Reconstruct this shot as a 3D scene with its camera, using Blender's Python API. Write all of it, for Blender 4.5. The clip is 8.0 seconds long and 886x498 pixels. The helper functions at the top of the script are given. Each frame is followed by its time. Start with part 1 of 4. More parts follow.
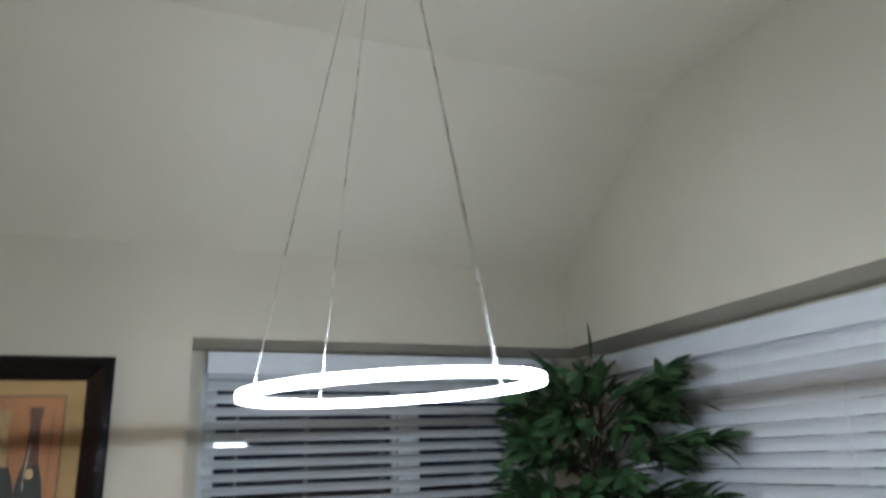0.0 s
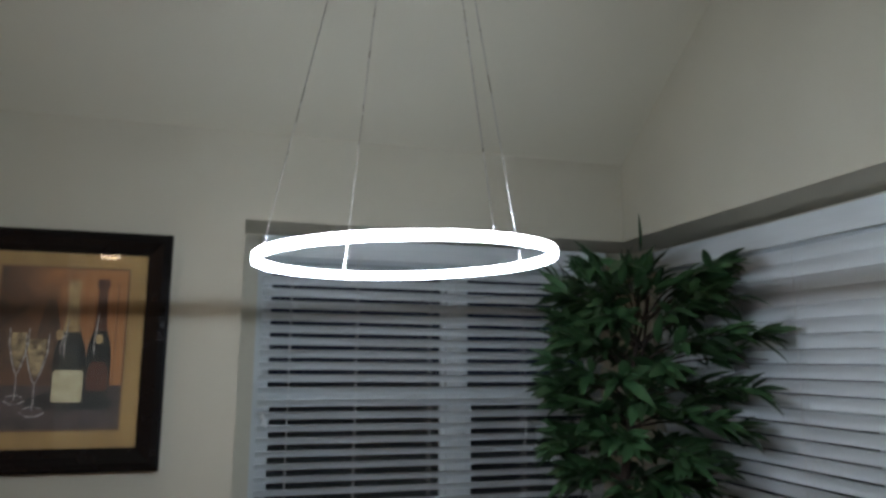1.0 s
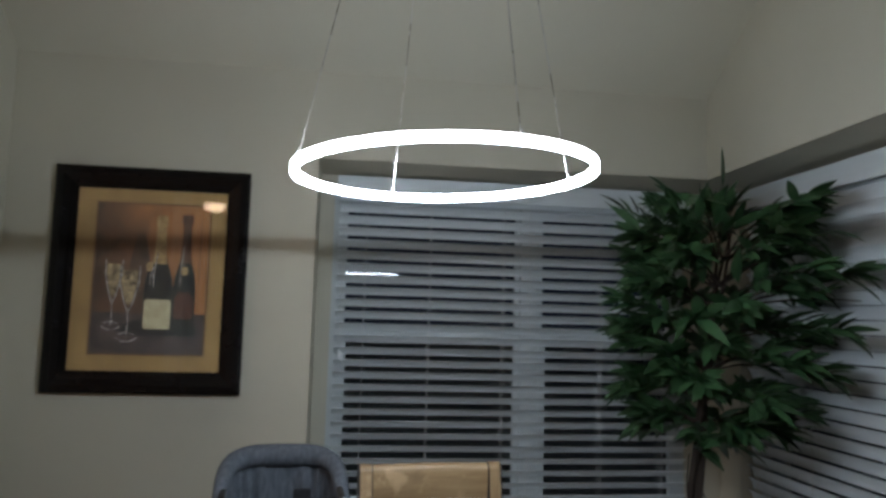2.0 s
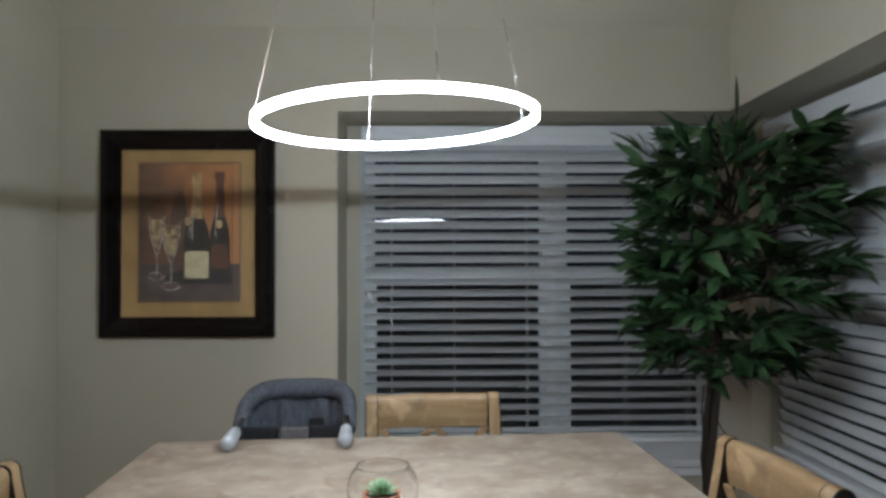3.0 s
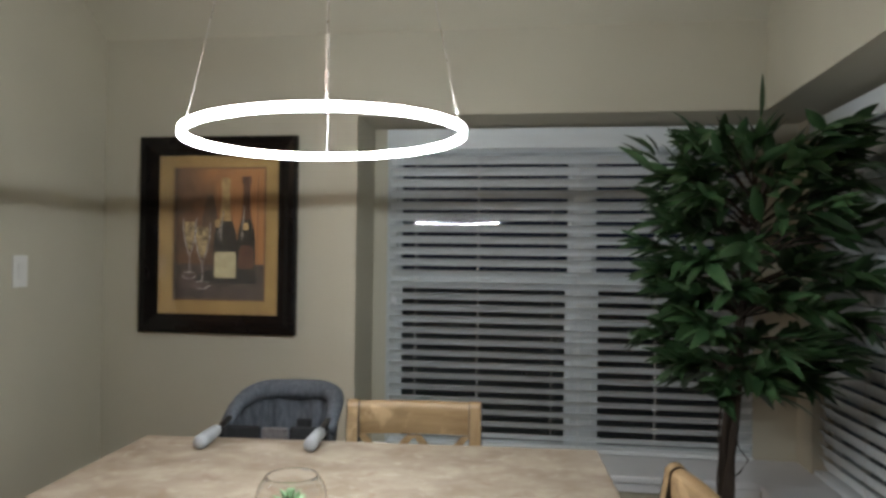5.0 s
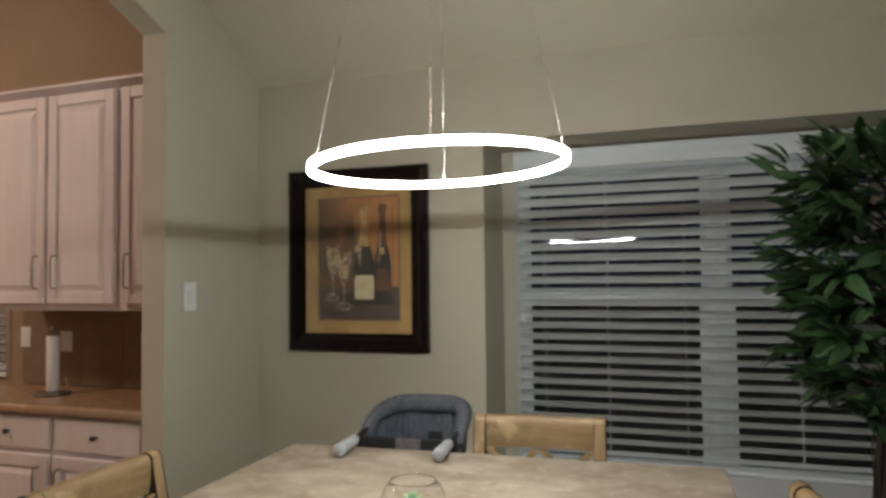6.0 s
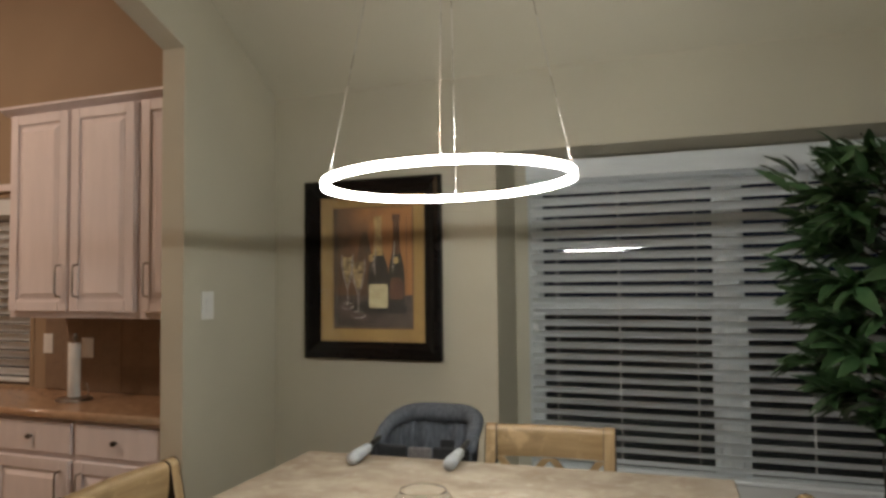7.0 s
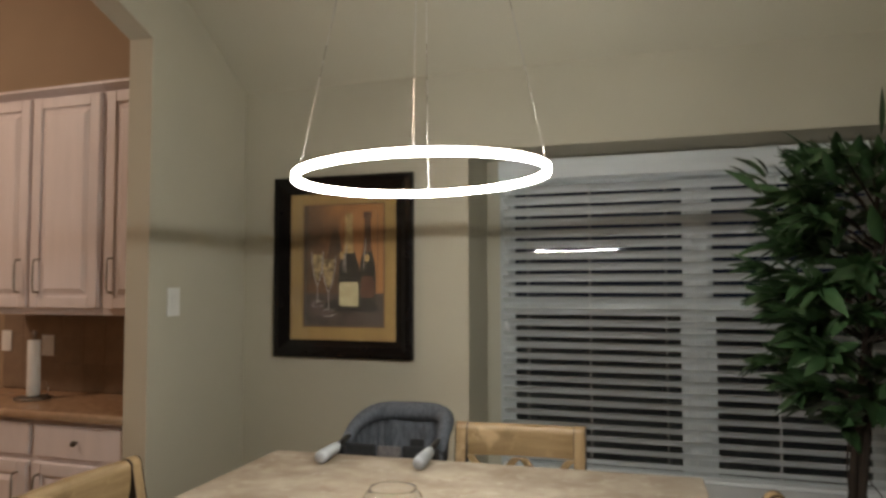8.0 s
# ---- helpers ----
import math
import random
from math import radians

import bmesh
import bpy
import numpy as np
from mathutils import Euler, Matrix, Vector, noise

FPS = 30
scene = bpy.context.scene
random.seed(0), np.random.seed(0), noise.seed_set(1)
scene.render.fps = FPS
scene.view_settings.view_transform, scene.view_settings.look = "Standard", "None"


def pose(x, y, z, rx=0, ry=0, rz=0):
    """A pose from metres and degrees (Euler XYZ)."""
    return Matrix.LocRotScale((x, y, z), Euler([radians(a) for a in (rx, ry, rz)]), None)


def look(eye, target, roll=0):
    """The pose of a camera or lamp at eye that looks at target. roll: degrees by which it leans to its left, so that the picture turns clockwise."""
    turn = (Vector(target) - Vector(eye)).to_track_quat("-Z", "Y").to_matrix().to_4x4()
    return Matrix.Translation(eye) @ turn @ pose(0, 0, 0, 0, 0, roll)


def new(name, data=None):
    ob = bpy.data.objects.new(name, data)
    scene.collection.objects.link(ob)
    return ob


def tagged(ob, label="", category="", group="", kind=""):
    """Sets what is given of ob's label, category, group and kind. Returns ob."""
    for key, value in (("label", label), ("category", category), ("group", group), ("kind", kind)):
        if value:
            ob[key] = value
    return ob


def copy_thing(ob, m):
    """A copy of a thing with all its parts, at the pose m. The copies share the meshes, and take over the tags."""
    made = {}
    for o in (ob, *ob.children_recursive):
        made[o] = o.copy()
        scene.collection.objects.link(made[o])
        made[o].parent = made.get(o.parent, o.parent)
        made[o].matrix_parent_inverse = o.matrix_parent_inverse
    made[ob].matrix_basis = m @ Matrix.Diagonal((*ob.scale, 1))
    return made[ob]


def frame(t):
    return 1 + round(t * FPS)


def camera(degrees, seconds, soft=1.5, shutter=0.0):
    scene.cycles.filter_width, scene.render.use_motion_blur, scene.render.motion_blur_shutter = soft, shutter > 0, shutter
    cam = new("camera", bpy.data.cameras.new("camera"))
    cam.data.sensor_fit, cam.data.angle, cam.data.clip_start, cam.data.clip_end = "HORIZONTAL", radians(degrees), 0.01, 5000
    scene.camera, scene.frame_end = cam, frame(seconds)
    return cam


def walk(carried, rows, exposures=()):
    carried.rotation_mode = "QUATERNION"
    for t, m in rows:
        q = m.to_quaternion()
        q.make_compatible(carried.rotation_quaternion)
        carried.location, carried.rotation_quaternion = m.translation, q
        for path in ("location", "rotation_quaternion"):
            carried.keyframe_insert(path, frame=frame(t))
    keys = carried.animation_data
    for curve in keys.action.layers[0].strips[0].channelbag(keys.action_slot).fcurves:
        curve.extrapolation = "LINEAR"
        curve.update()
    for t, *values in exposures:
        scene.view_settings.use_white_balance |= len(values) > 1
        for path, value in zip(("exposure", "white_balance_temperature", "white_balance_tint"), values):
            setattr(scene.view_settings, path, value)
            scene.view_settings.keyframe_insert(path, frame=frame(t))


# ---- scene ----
cam = camera(63.8, 8.0, soft=3.0, shutter=0.3)
PATH = [
    (0, (3.845, -0.135, 1.65), (4.575, 1.638, 2.219), -2.0),
    (0.5, (3.898, -0.154, 1.633), (4.555, 1.695, 2.021), -0.7),
    (1, (3.994, -0.158, 1.577), (4.529, 1.744, 1.888), 0.5),
    (1.5, (4.102, -0.142, 1.492), (4.492, 1.801, 1.762), 2.0),
    (1.7, (4.107, -0.139, 1.484), (4.442, 1.818, 1.723), 1.9),
    (3, (4.428, -0.299, 1.462), (4.459, 1.7, 1.506), -0.2),
    (3.5, (4.572, -0.232, 1.477), (4.48, 1.765, 1.433), -0.8),
    (4, (4.735, -0.188, 1.495), (4.571, 1.805, 1.539), 2.5),
    (4.2, (4.773, -0.197, 1.518), (4.611, 1.795, 1.583), 2.9),
    (5.3, (4.9, -0.293, 1.507), (4.519, 1.67, 1.521), -0.3),
    (5.5, (4.926, -0.311, 1.504), (4.439, 1.629, 1.524), -0.1),
    (6, (4.977, -0.343, 1.513), (4.303, 1.538, 1.592), -0.7),
    (6.5, (4.998, -0.378, 1.529), (4.271, 1.483, 1.619), -0.2),
    (7, (5.007, -0.379, 1.537), (4.291, 1.486, 1.629), -0.6),
    (7.5, (4.995, -0.368, 1.533), (4.325, 1.514, 1.629), -0.3),
    (8, (4.996, -0.358, 1.52), (4.356, 1.535, 1.617), -0.1),
]
LIGHTING = [(0.0, 0.40, 6050, 14), (0.5, 0.10, 6050, 13), (1.0, -0.10, 6050, 11.5), (1.5, -0.22, 6050, 10), (3.0, 0.07, 6250, 12.5), (4.0, 0.20, 6450, 12.5), (5.5, 0.15, 7100, 12), (6.5, 0.08, 7550, 12), (8.0, 0.06, 7800, 13)]
walk(cam, [(t, look(eye, target, roll)) for t, eye, target, roll in PATH], LIGHTING)

# ---- world and exposure ----
world = bpy.data.worlds.new("night")
world.use_nodes = True
world.node_tree.nodes["Background"].inputs[0].default_value = (0.010, 0.013, 0.022, 1)
world.node_tree.nodes["Background"].inputs[1].default_value = 0.55
scene.world = world
RING_POWER, KITCHEN_POWER, LIVING_POWER = 318.0, 110.0, 17.0


# ---- materials ----
def tree_of(name):
    m = bpy.data.materials.new(name)
    m.use_nodes = True
    return m, m.node_tree.nodes, m.node_tree.links, m.node_tree.nodes["Principled BSDF"]


def surface(name, a, b, scale=8.0, rough=0.6, bump=0.1, fine=180.0, metal=0.0, stretch=(1, 1, 1), spread=0.06, coat=0.0):
    """Two colours mixed by broad noise, fine relief, roughness variation and a small change from piece to piece."""
    m, n, l, p = tree_of(name)
    co = n.new("ShaderNodeTexCoord")
    mp = n.new("ShaderNodeMapping")
    mp.inputs["Scale"].default_value = stretch
    l.new(co.outputs["Object"], mp.inputs["Vector"])
    big = n.new("ShaderNodeTexNoise")
    big.inputs["Scale"].default_value, big.inputs["Detail"].default_value = scale, 5
    l.new(mp.outputs[0], big.inputs["Vector"])
    ramp = n.new("ShaderNodeValToRGB")
    ramp.color_ramp.elements[0].position, ramp.color_ramp.elements[1].position = 0.32, 0.70
    ramp.color_ramp.elements[0].color, ramp.color_ramp.elements[1].color = (*a, 1), (*b, 1)
    l.new(big.outputs["Fac"], ramp.inputs[0])
    info = n.new("ShaderNodeObjectInfo")
    rng = n.new("ShaderNodeMapRange")
    rng.inputs["To Min"].default_value, rng.inputs["To Max"].default_value = 1 - spread, 1 + spread
    l.new(info.outputs["Random"], rng.inputs["Value"])
    hsv = n.new("ShaderNodeHueSaturation")
    l.new(rng.outputs[0], hsv.inputs["Value"])
    l.new(ramp.outputs[0], hsv.inputs["Color"])
    l.new(hsv.outputs[0], p.inputs["Base Color"])
    small = n.new("ShaderNodeTexNoise")
    small.inputs["Scale"].default_value, small.inputs["Detail"].default_value = fine, 3
    l.new(mp.outputs[0], small.inputs["Vector"])
    r2 = n.new("ShaderNodeMapRange")
    r2.inputs["To Min"].default_value, r2.inputs["To Max"].default_value = max(rough - 0.08, 0.02), min(rough + 0.08, 1)
    l.new(big.outputs["Fac"], r2.inputs["Value"])
    l.new(r2.outputs[0], p.inputs["Roughness"])
    bp = n.new("ShaderNodeBump")
    bp.inputs["Strength"].default_value, bp.inputs["Distance"].default_value = bump, 0.004
    l.new(small.outputs["Fac"], bp.inputs["Height"])
    l.new(bp.outputs[0], p.inputs["Normal"])
    p.inputs["Metallic"].default_value = metal
    p.inputs["Coat Weight"].default_value = coat
    return m


def vary_islands(m, spread):
    """Lets each joined piece differ a little in lightness."""
    n, l = m.node_tree.nodes, m.node_tree.links
    p = n["Principled BSDF"]
    old = p.inputs["Base Color"].links[0].from_socket
    geo = n.new("ShaderNodeNewGeometry")
    rng = n.new("ShaderNodeMapRange")
    rng.inputs["To Min"].default_value, rng.inputs["To Max"].default_value = 1 - spread, 1 + spread
    l.new(geo.outputs["Random Per Island"], rng.inputs["Value"])
    hsv = n.new("ShaderNodeHueSaturation")
    l.new(rng.outputs[0], hsv.inputs["Value"])
    l.new(old, hsv.inputs["Color"])
    l.new(hsv.outputs[0], p.inputs["Base Color"])


def wood(name, a, b, axis, rough=0.45, wear=0.0):
    """Grain that runs along one axis of the piece, with darker streaks, worn gloss and, with wear, pale rubbed patches and brown mottling."""
    st = {"x": (1.2, 16, 16), "y": (16, 1.2, 16), "z": (16, 16, 1.2)}[axis]
    m = surface(name, a, b, 3.0, rough, 0.16, 14.0, stretch=st, spread=0.1)
    n, l = m.node_tree.nodes, m.node_tree.links
    p = n["Principled BSDF"]
    co = n.new("ShaderNodeTexCoord")
    for scale, lo, hi, tone in ((9.0, 0.56, 0.74, tuple(c * 0.62 for c in a)), (13.0, 0.60, 0.70, tuple(min(c * 1.55 + 0.05, 0.7) for c in b))) if wear else ():
        old = p.inputs["Base Color"].links[0].from_socket
        spot = n.new("ShaderNodeTexNoise")
        spot.inputs["Scale"].default_value, spot.inputs["Detail"].default_value, spot.inputs["Distortion"].default_value = scale, 4, 0.5
        l.new(co.outputs["Object"], spot.inputs["Vector"])
        fade = n.new("ShaderNodeMapRange")
        fade.inputs["From Min"].default_value, fade.inputs["From Max"].default_value, fade.inputs["To Max"].default_value = lo, hi, wear
        l.new(spot.outputs["Fac"], fade.inputs["Value"])
        mix = n.new("ShaderNodeMix")
        mix.data_type = "RGBA"
        mix.inputs["B"].default_value = (*tone, 1)
        l.new(fade.outputs[0], mix.inputs["Factor"])
        l.new(old, mix.inputs["A"])
        l.new(mix.outputs["Result"], p.inputs["Base Color"])
    return m


def glowing(name, color, strength):
    m, n, l, p = tree_of(name)
    p.inputs["Base Color"].default_value = (0.8, 0.8, 0.8, 1)
    p.inputs["Emission Color"].default_value = (*color, 1)
    p.inputs["Emission Strength"].default_value = strength
    return m


def glass(name, tint=(1, 1, 1), rough=0.0):
    m, n, l, p = tree_of(name)
    p.inputs["Base Color"].default_value = (*tint, 1)
    p.inputs["Roughness"].default_value = rough
    p.inputs["Transmission Weight"].default_value = 1
    p.inputs["IOR"].default_value = 1.45
    return m


M_WALL = surface("wall_paint", (0.485, 0.452, 0.360), (0.535, 0.497, 0.396), 1.6, 0.82, 0.22, 150, spread=0.0)
M_CEIL = surface("ceiling_paint", (0.545, 0.510, 0.408), (0.580, 0.545, 0.438), 1.4, 0.9, 0.25, 120, spread=0.0)
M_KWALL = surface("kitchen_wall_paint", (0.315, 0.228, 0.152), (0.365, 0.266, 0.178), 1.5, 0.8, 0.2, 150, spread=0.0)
M_TRIM = surface("white_trim_paint", (0.72, 0.73, 0.745), (0.79, 0.80, 0.81), 5, 0.42, 0.05, 60)
M_VINYL = surface("window_vinyl", (0.475, 0.505, 0.505), (0.54, 0.57, 0.57), 5, 0.5, 0.04, 60)
M_SLAT = surface("blind_slat_white", (0.70, 0.735, 0.745), (0.755, 0.79, 0.80), 4, 0.45, 0.05, 40, stretch=(1, 8, 8), spread=0.05)
M_CORD = surface("cord_white", (0.6, 0.6, 0.58), (0.7, 0.7, 0.68), 40, 0.8, 0.2)
M_CAB = surface("cabinet_paint", (0.72, 0.65, 0.645), (0.78, 0.70, 0.695), 3, 0.42, 0.06, 50, stretch=(6, 6, 1.2))
M_COUNTER = surface("counter_laminate", (0.39, 0.235, 0.14), (0.49, 0.305, 0.19), 30, 0.2, 0.02, 200)
M_SPLASH = surface("backsplash_tile", (0.20, 0.14, 0.10), (0.26, 0.185, 0.13), 12, 0.4, 0.05, 90, spread=0.06)
M_GROUT = surface("grout", (0.19, 0.135, 0.10), (0.24, 0.17, 0.125), 60, 0.9, 0.3)
M_STEEL = surface("brushed_steel", (0.50, 0.48, 0.45), (0.60, 0.58, 0.55), 20, 0.28, 0.04, 200, metal=1.0)
M_NICKEL = surface("dark_satin_nickel", (0.27, 0.24, 0.21), (0.37, 0.33, 0.29), 20, 0.33, 0.04, 200, metal=0.95)
M_DARKMETAL = surface("dark_bronze_metal", (0.05, 0.04, 0.035), (0.09, 0.075, 0.06), 20, 0.4, 0.05, metal=0.8)
M_PAPER = surface("paper_towel", (0.72, 0.70, 0.66), (0.80, 0.78, 0.74), 20, 0.95, 0.5, 90)
M_FLOOR = surface("floor_tile", (0.30, 0.22, 0.15), (0.38, 0.29, 0.20), 6, 0.4, 0.06, 60)
M_CARPET = surface("night_lawn", (0.015, 0.02, 0.012), (0.03, 0.035, 0.02), 8, 0.95, 0.6, 30)
M_OAKX = wood("light_oak_x", (0.245, 0.152, 0.072), (0.355, 0.236, 0.122), "x", 0.42, 0.55)
M_OAKZ = wood("light_oak_z", (0.245, 0.152, 0.072), (0.355, 0.236, 0.122), "z", 0.42, 0.4)
M_DARKWOOD = wood("dark_edge_wood", (0.012, 0.008, 0.006), (0.028, 0.017, 0.011), "z", 0.55)
M_FRAME = surface("black_frame_lacquer", (0.005, 0.0045, 0.0045), (0.010, 0.008, 0.008), 14, 0.17, 0.06, 40)
M_MAT = surface("ochre_mat_board", (0.200, 0.116, 0.038), (0.290, 0.178, 0.060), 7, 0.8, 0.1)
M_FABRIC = surface("grey_melange_fabric", (0.050, 0.056, 0.067), (0.102, 0.110, 0.126), 70, 0.95, 0.7, 260, stretch=(1, 1, 0.35))
M_FABRIC_D = surface("dark_webbing", (0.006, 0.006, 0.007), (0.014, 0.014, 0.016), 60, 0.9, 0.5)
M_CROTCH = surface("dusty_grey_fabric", (0.085, 0.075, 0.075), (0.14, 0.125, 0.122), 60, 0.95, 0.6, 220)
M_PAD = surface("light_grey_pad", (0.28, 0.29, 0.295), (0.36, 0.37, 0.375), 25, 0.8, 0.3)
M_TERRA = surface("terracotta", (0.42, 0.14, 0.065), (0.54, 0.20, 0.10), 30, 0.8, 0.25)
M_SOIL = surface("soil", (0.03, 0.02, 0.014), (0.06, 0.04, 0.025), 60, 0.95, 0.8)
M_SUCC = surface("succulent_leaf", (0.19, 0.36, 0.17), (0.40, 0.58, 0.36), 45, 0.5, 0.05)
M_BARK = surface("bark", (0.022, 0.015, 0.011), (0.055, 0.038, 0.028), 9, 0.9, 0.9, 40, stretch=(3, 3, 0.6))
M_LEAF = surface("green_leaf", (0.026, 0.072, 0.028), (0.075, 0.152, 0.060), 10, 0.38, 0.1, 60, spread=0.35)
vary_islands(M_LEAF, 0.45)
M_BASKET = surface("woven_planter", (0.10, 0.06, 0.03), (0.18, 0.11, 0.06), 30, 0.8, 0.8, 50)
M_SWITCH = surface("switch_plastic", (0.72, 0.71, 0.68), (0.76, 0.75, 0.72), 10, 0.35, 0.01)
M_ALU = surface("satin_aluminium", (0.6, 0.6, 0.6), (0.7, 0.7, 0.7), 20, 0.35, 0.02, metal=0.9)
M_FRAME.node_tree.nodes["Principled BSDF"].inputs["Specular IOR Level"].default_value = 0.28
M_GLASS = glass("clear_glass")
M_PANE = glass("window_glass", (0.9, 0.95, 0.95))
M_RING = glowing("cool_led_diffuser", (0.80, 0.915, 1.0), RING_POWER)
M_SHELL = glowing("glowing_acrylic", (0.85, 0.93, 1.0), 40.0)
M_WARM = glowing("warm_lamp_glass", (1.0, 0.83, 0.74), KITCHEN_POWER)
M_LIVING = glowing("warm_lamp_bowl", (1.0, 0.66, 0.40), LIVING_POWER)


def stone():
    """Tabletop of clouded beige stone: soft blotches, pale and rusty flecks, small pits."""
    m, n, l, p = tree_of("travertine_top")
    co = n.new("ShaderNodeTexCoord")

    def cloud(scale, detail, distortion, stretch):
        mp = n.new("ShaderNodeMapping")
        mp.inputs["Scale"].default_value = stretch
        l.new(co.outputs["Object"], mp.inputs[0])
        t = n.new("ShaderNodeTexNoise")
        t.inputs["Scale"].default_value, t.inputs["Detail"].default_value, t.inputs["Distortion"].default_value = scale, detail, distortion
        l.new(mp.outputs[0], t.inputs["Vector"])
        return t.outputs["Fac"]

    def ramp(fac, stops):
        r = n.new("ShaderNodeValToRGB")
        e = r.color_ramp.elements
        e[0].position, e[0].color = stops[0][0], (*stops[0][1], 1)
        e[1].position, e[1].color = stops[-1][0], (*stops[-1][1], 1)
        for at, c in stops[1:-1]:
            e.new(at).color = (*c, 1)
        l.new(fac, r.inputs[0])
        return r.outputs[0]

    def mix(fac, a, b):
        x = n.new("ShaderNodeMix")
        x.data_type = "RGBA"
        l.new(fac, x.inputs["Factor"])
        l.new(a, x.inputs["A"])
        l.new(b, x.inputs["B"])
        return x.outputs["Result"]

    base = ramp(cloud(8.5, 6, 0.3, (1.0, 1.1, 1)), [(0.33, (0.240, 0.178, 0.125)), (0.5, (0.310, 0.246, 0.184)), (0.70, (0.40, 0.335, 0.265))])
    flecks = ramp(cloud(24.0, 5, 0.25, (1.0, 1.1, 1)), [(0.56, (0, 0, 0)), (0.76, (0.55, 0.55, 0.55))])
    pale = ramp(cloud(60.0, 3, 0.2, (1, 1, 1)), [(0.3, (0.46, 0.40, 0.34)), (0.7, (0.54, 0.48, 0.42))])
    rust = ramp(cloud(13.0, 5, 0.8, (1.2, 1.0, 1)), [(0.60, (0, 0, 0)), (0.72, (0.65, 0.65, 0.65))])
    brown = ramp(cloud(40.0, 3, 0.2, (1, 1, 1)), [(0.3, (0.20, 0.120, 0.080)), (0.7, (0.26, 0.165, 0.11))])
    color = mix(rust, mix(flecks, base, pale), brown)
    l.new(color, p.inputs["Base Color"])
    r = n.new("ShaderNodeMapRange")
    r.inputs["To Min"].default_value, r.inputs["To Max"].default_value = 0.36, 0.6
    l.new(cloud(22.0, 4, 0.2, (1, 1, 1)), r.inputs["Value"])
    l.new(r.outputs[0], p.inputs["Roughness"])
    bp = n.new("ShaderNodeBump")
    bp.inputs["Strength"].default_value, bp.inputs["Distance"].default_value = 0.10, 0.003
    l.new(cloud(45.0, 4, 0.0, (1, 1, 1)), bp.inputs["Height"])
    l.new(bp.outputs[0], p.inputs["Normal"])
    return m


M_STONE = stone()


# ---- mesh helpers ----
def box(x0, x1, y0, y1, z0, z1, bevel=0.0, seg=1):
    bm = bmesh.new()
    bmesh.ops.create_cube(bm, size=1)
    for v in bm.verts:
        v.co = Vector(((x0 + x1) / 2 + v.co.x * (x1 - x0), (y0 + y1) / 2 + v.co.y * (y1 - y0), (z0 + z1) / 2 + v.co.z * (z1 - z0)))
    if bevel:
        bmesh.ops.bevel(bm, geom=bm.edges[:], offset=bevel, segments=seg, profile=0.6, affect="EDGES")
    return bm


def prism(outline, axis, a, b, bevel=0.0):
    """An outline of (u, v) pairs drawn along an axis from a to b. u, v are the other two axes in order."""
    bm = bmesh.new()
    put = {"x": lambda u, v, w: (w, u, v), "y": lambda u, v, w: (u, w, v), "z": lambda u, v, w: (u, v, w)}[axis]
    lo = [bm.verts.new(put(u, v, a)) for u, v in outline]
    hi = [bm.verts.new(put(u, v, b)) for u, v in outline]
    bm.faces.new(lo)
    bm.faces.new(hi[::-1])
    for i in range(len(lo)):
        j = (i + 1) % len(lo)
        bm.faces.new((lo[i], hi[i], hi[j], lo[j]))
    bmesh.ops.recalc_face_normals(bm, faces=bm.faces[:])
    if bevel:
        bmesh.ops.bevel(bm, geom=bm.edges[:], offset=bevel, segments=2, profile=0.6, affect="EDGES")
    return bm


def lathe(profile, n=32, cx=0.0, cy=0.0):
    """Turns (r, z) pairs round the upright axis."""
    bm = bmesh.new()
    rings = []
    for r, z in profile:
        rings.append([bm.verts.new((cx + r * math.cos(2 * math.pi * i / n), cy + r * math.sin(2 * math.pi * i / n), z)) for i in range(n)] if r > 1e-6 else [bm.verts.new((cx, cy, z))])
    for a, b in zip(rings, rings[1:]):
        for i in range(n):
            j = (i + 1) % n
            q = [a[i % len(a)], a[j % len(a)], b[j % len(b)], b[i % len(b)]]
            q = list(dict.fromkeys(q))
            if len(q) > 2:
                bm.faces.new(q)
    bmesh.ops.recalc_face_normals(bm, faces=bm.faces[:])
    return bm


def tube(points, radii, n=8, caps=True):
    """A tapered tube through points."""
    bm = bmesh.new()
    pts = [Vector(p) for p in points]
    rings = []
    for i, p in enumerate(pts):
        d = (pts[min(i + 1, len(pts) - 1)] - pts[max(i - 1, 0)]).normalized()
        up = Vector((0, 0, 1)) if abs(d.z) < 0.9 else Vector((1, 0, 0))
        u = d.cross(up).normalized()
        v = d.cross(u)
        r = radii[i] if isinstance(radii, (list, tuple)) else radii
        rings.append([bm.verts.new(p + r * (math.cos(2 * math.pi * k / n) * u + math.sin(2 * math.pi * k / n) * v)) for k in range(n)])
    for a, b in zip(rings, rings[1:]):
        for k in range(n):
            bm.faces.new((a[k], a[(k + 1) % n], b[(k + 1) % n], b[k]))
    if caps:
        bm.faces.new(rings[0][::-1])
        bm.faces.new(rings[-1])
    bmesh.ops.recalc_face_normals(bm, faces=bm.faces[:])
    return bm


def joined(*many):
    out = bmesh.new()
    for bm in many:
        me = bpy.data.meshes.new("piece")
        bm.to_mesh(me)
        out.from_mesh(me)
        bm.free()
        bpy.data.meshes.remove(me)
    return out


def mesh_of(name, bm, material, smooth=False):
    me = bpy.data.meshes.new(name)
    bm.to_mesh(me)
    bm.free()
    me.materials.append(material)
    if smooth:
        me.shade_smooth()
    return me


def part(name, bm, material, parent, label="", smooth=False):
    ob = new(name, mesh_of(name, bm, material, smooth))
    ob.parent = parent
    if label:
        ob["label"] = label
    return ob


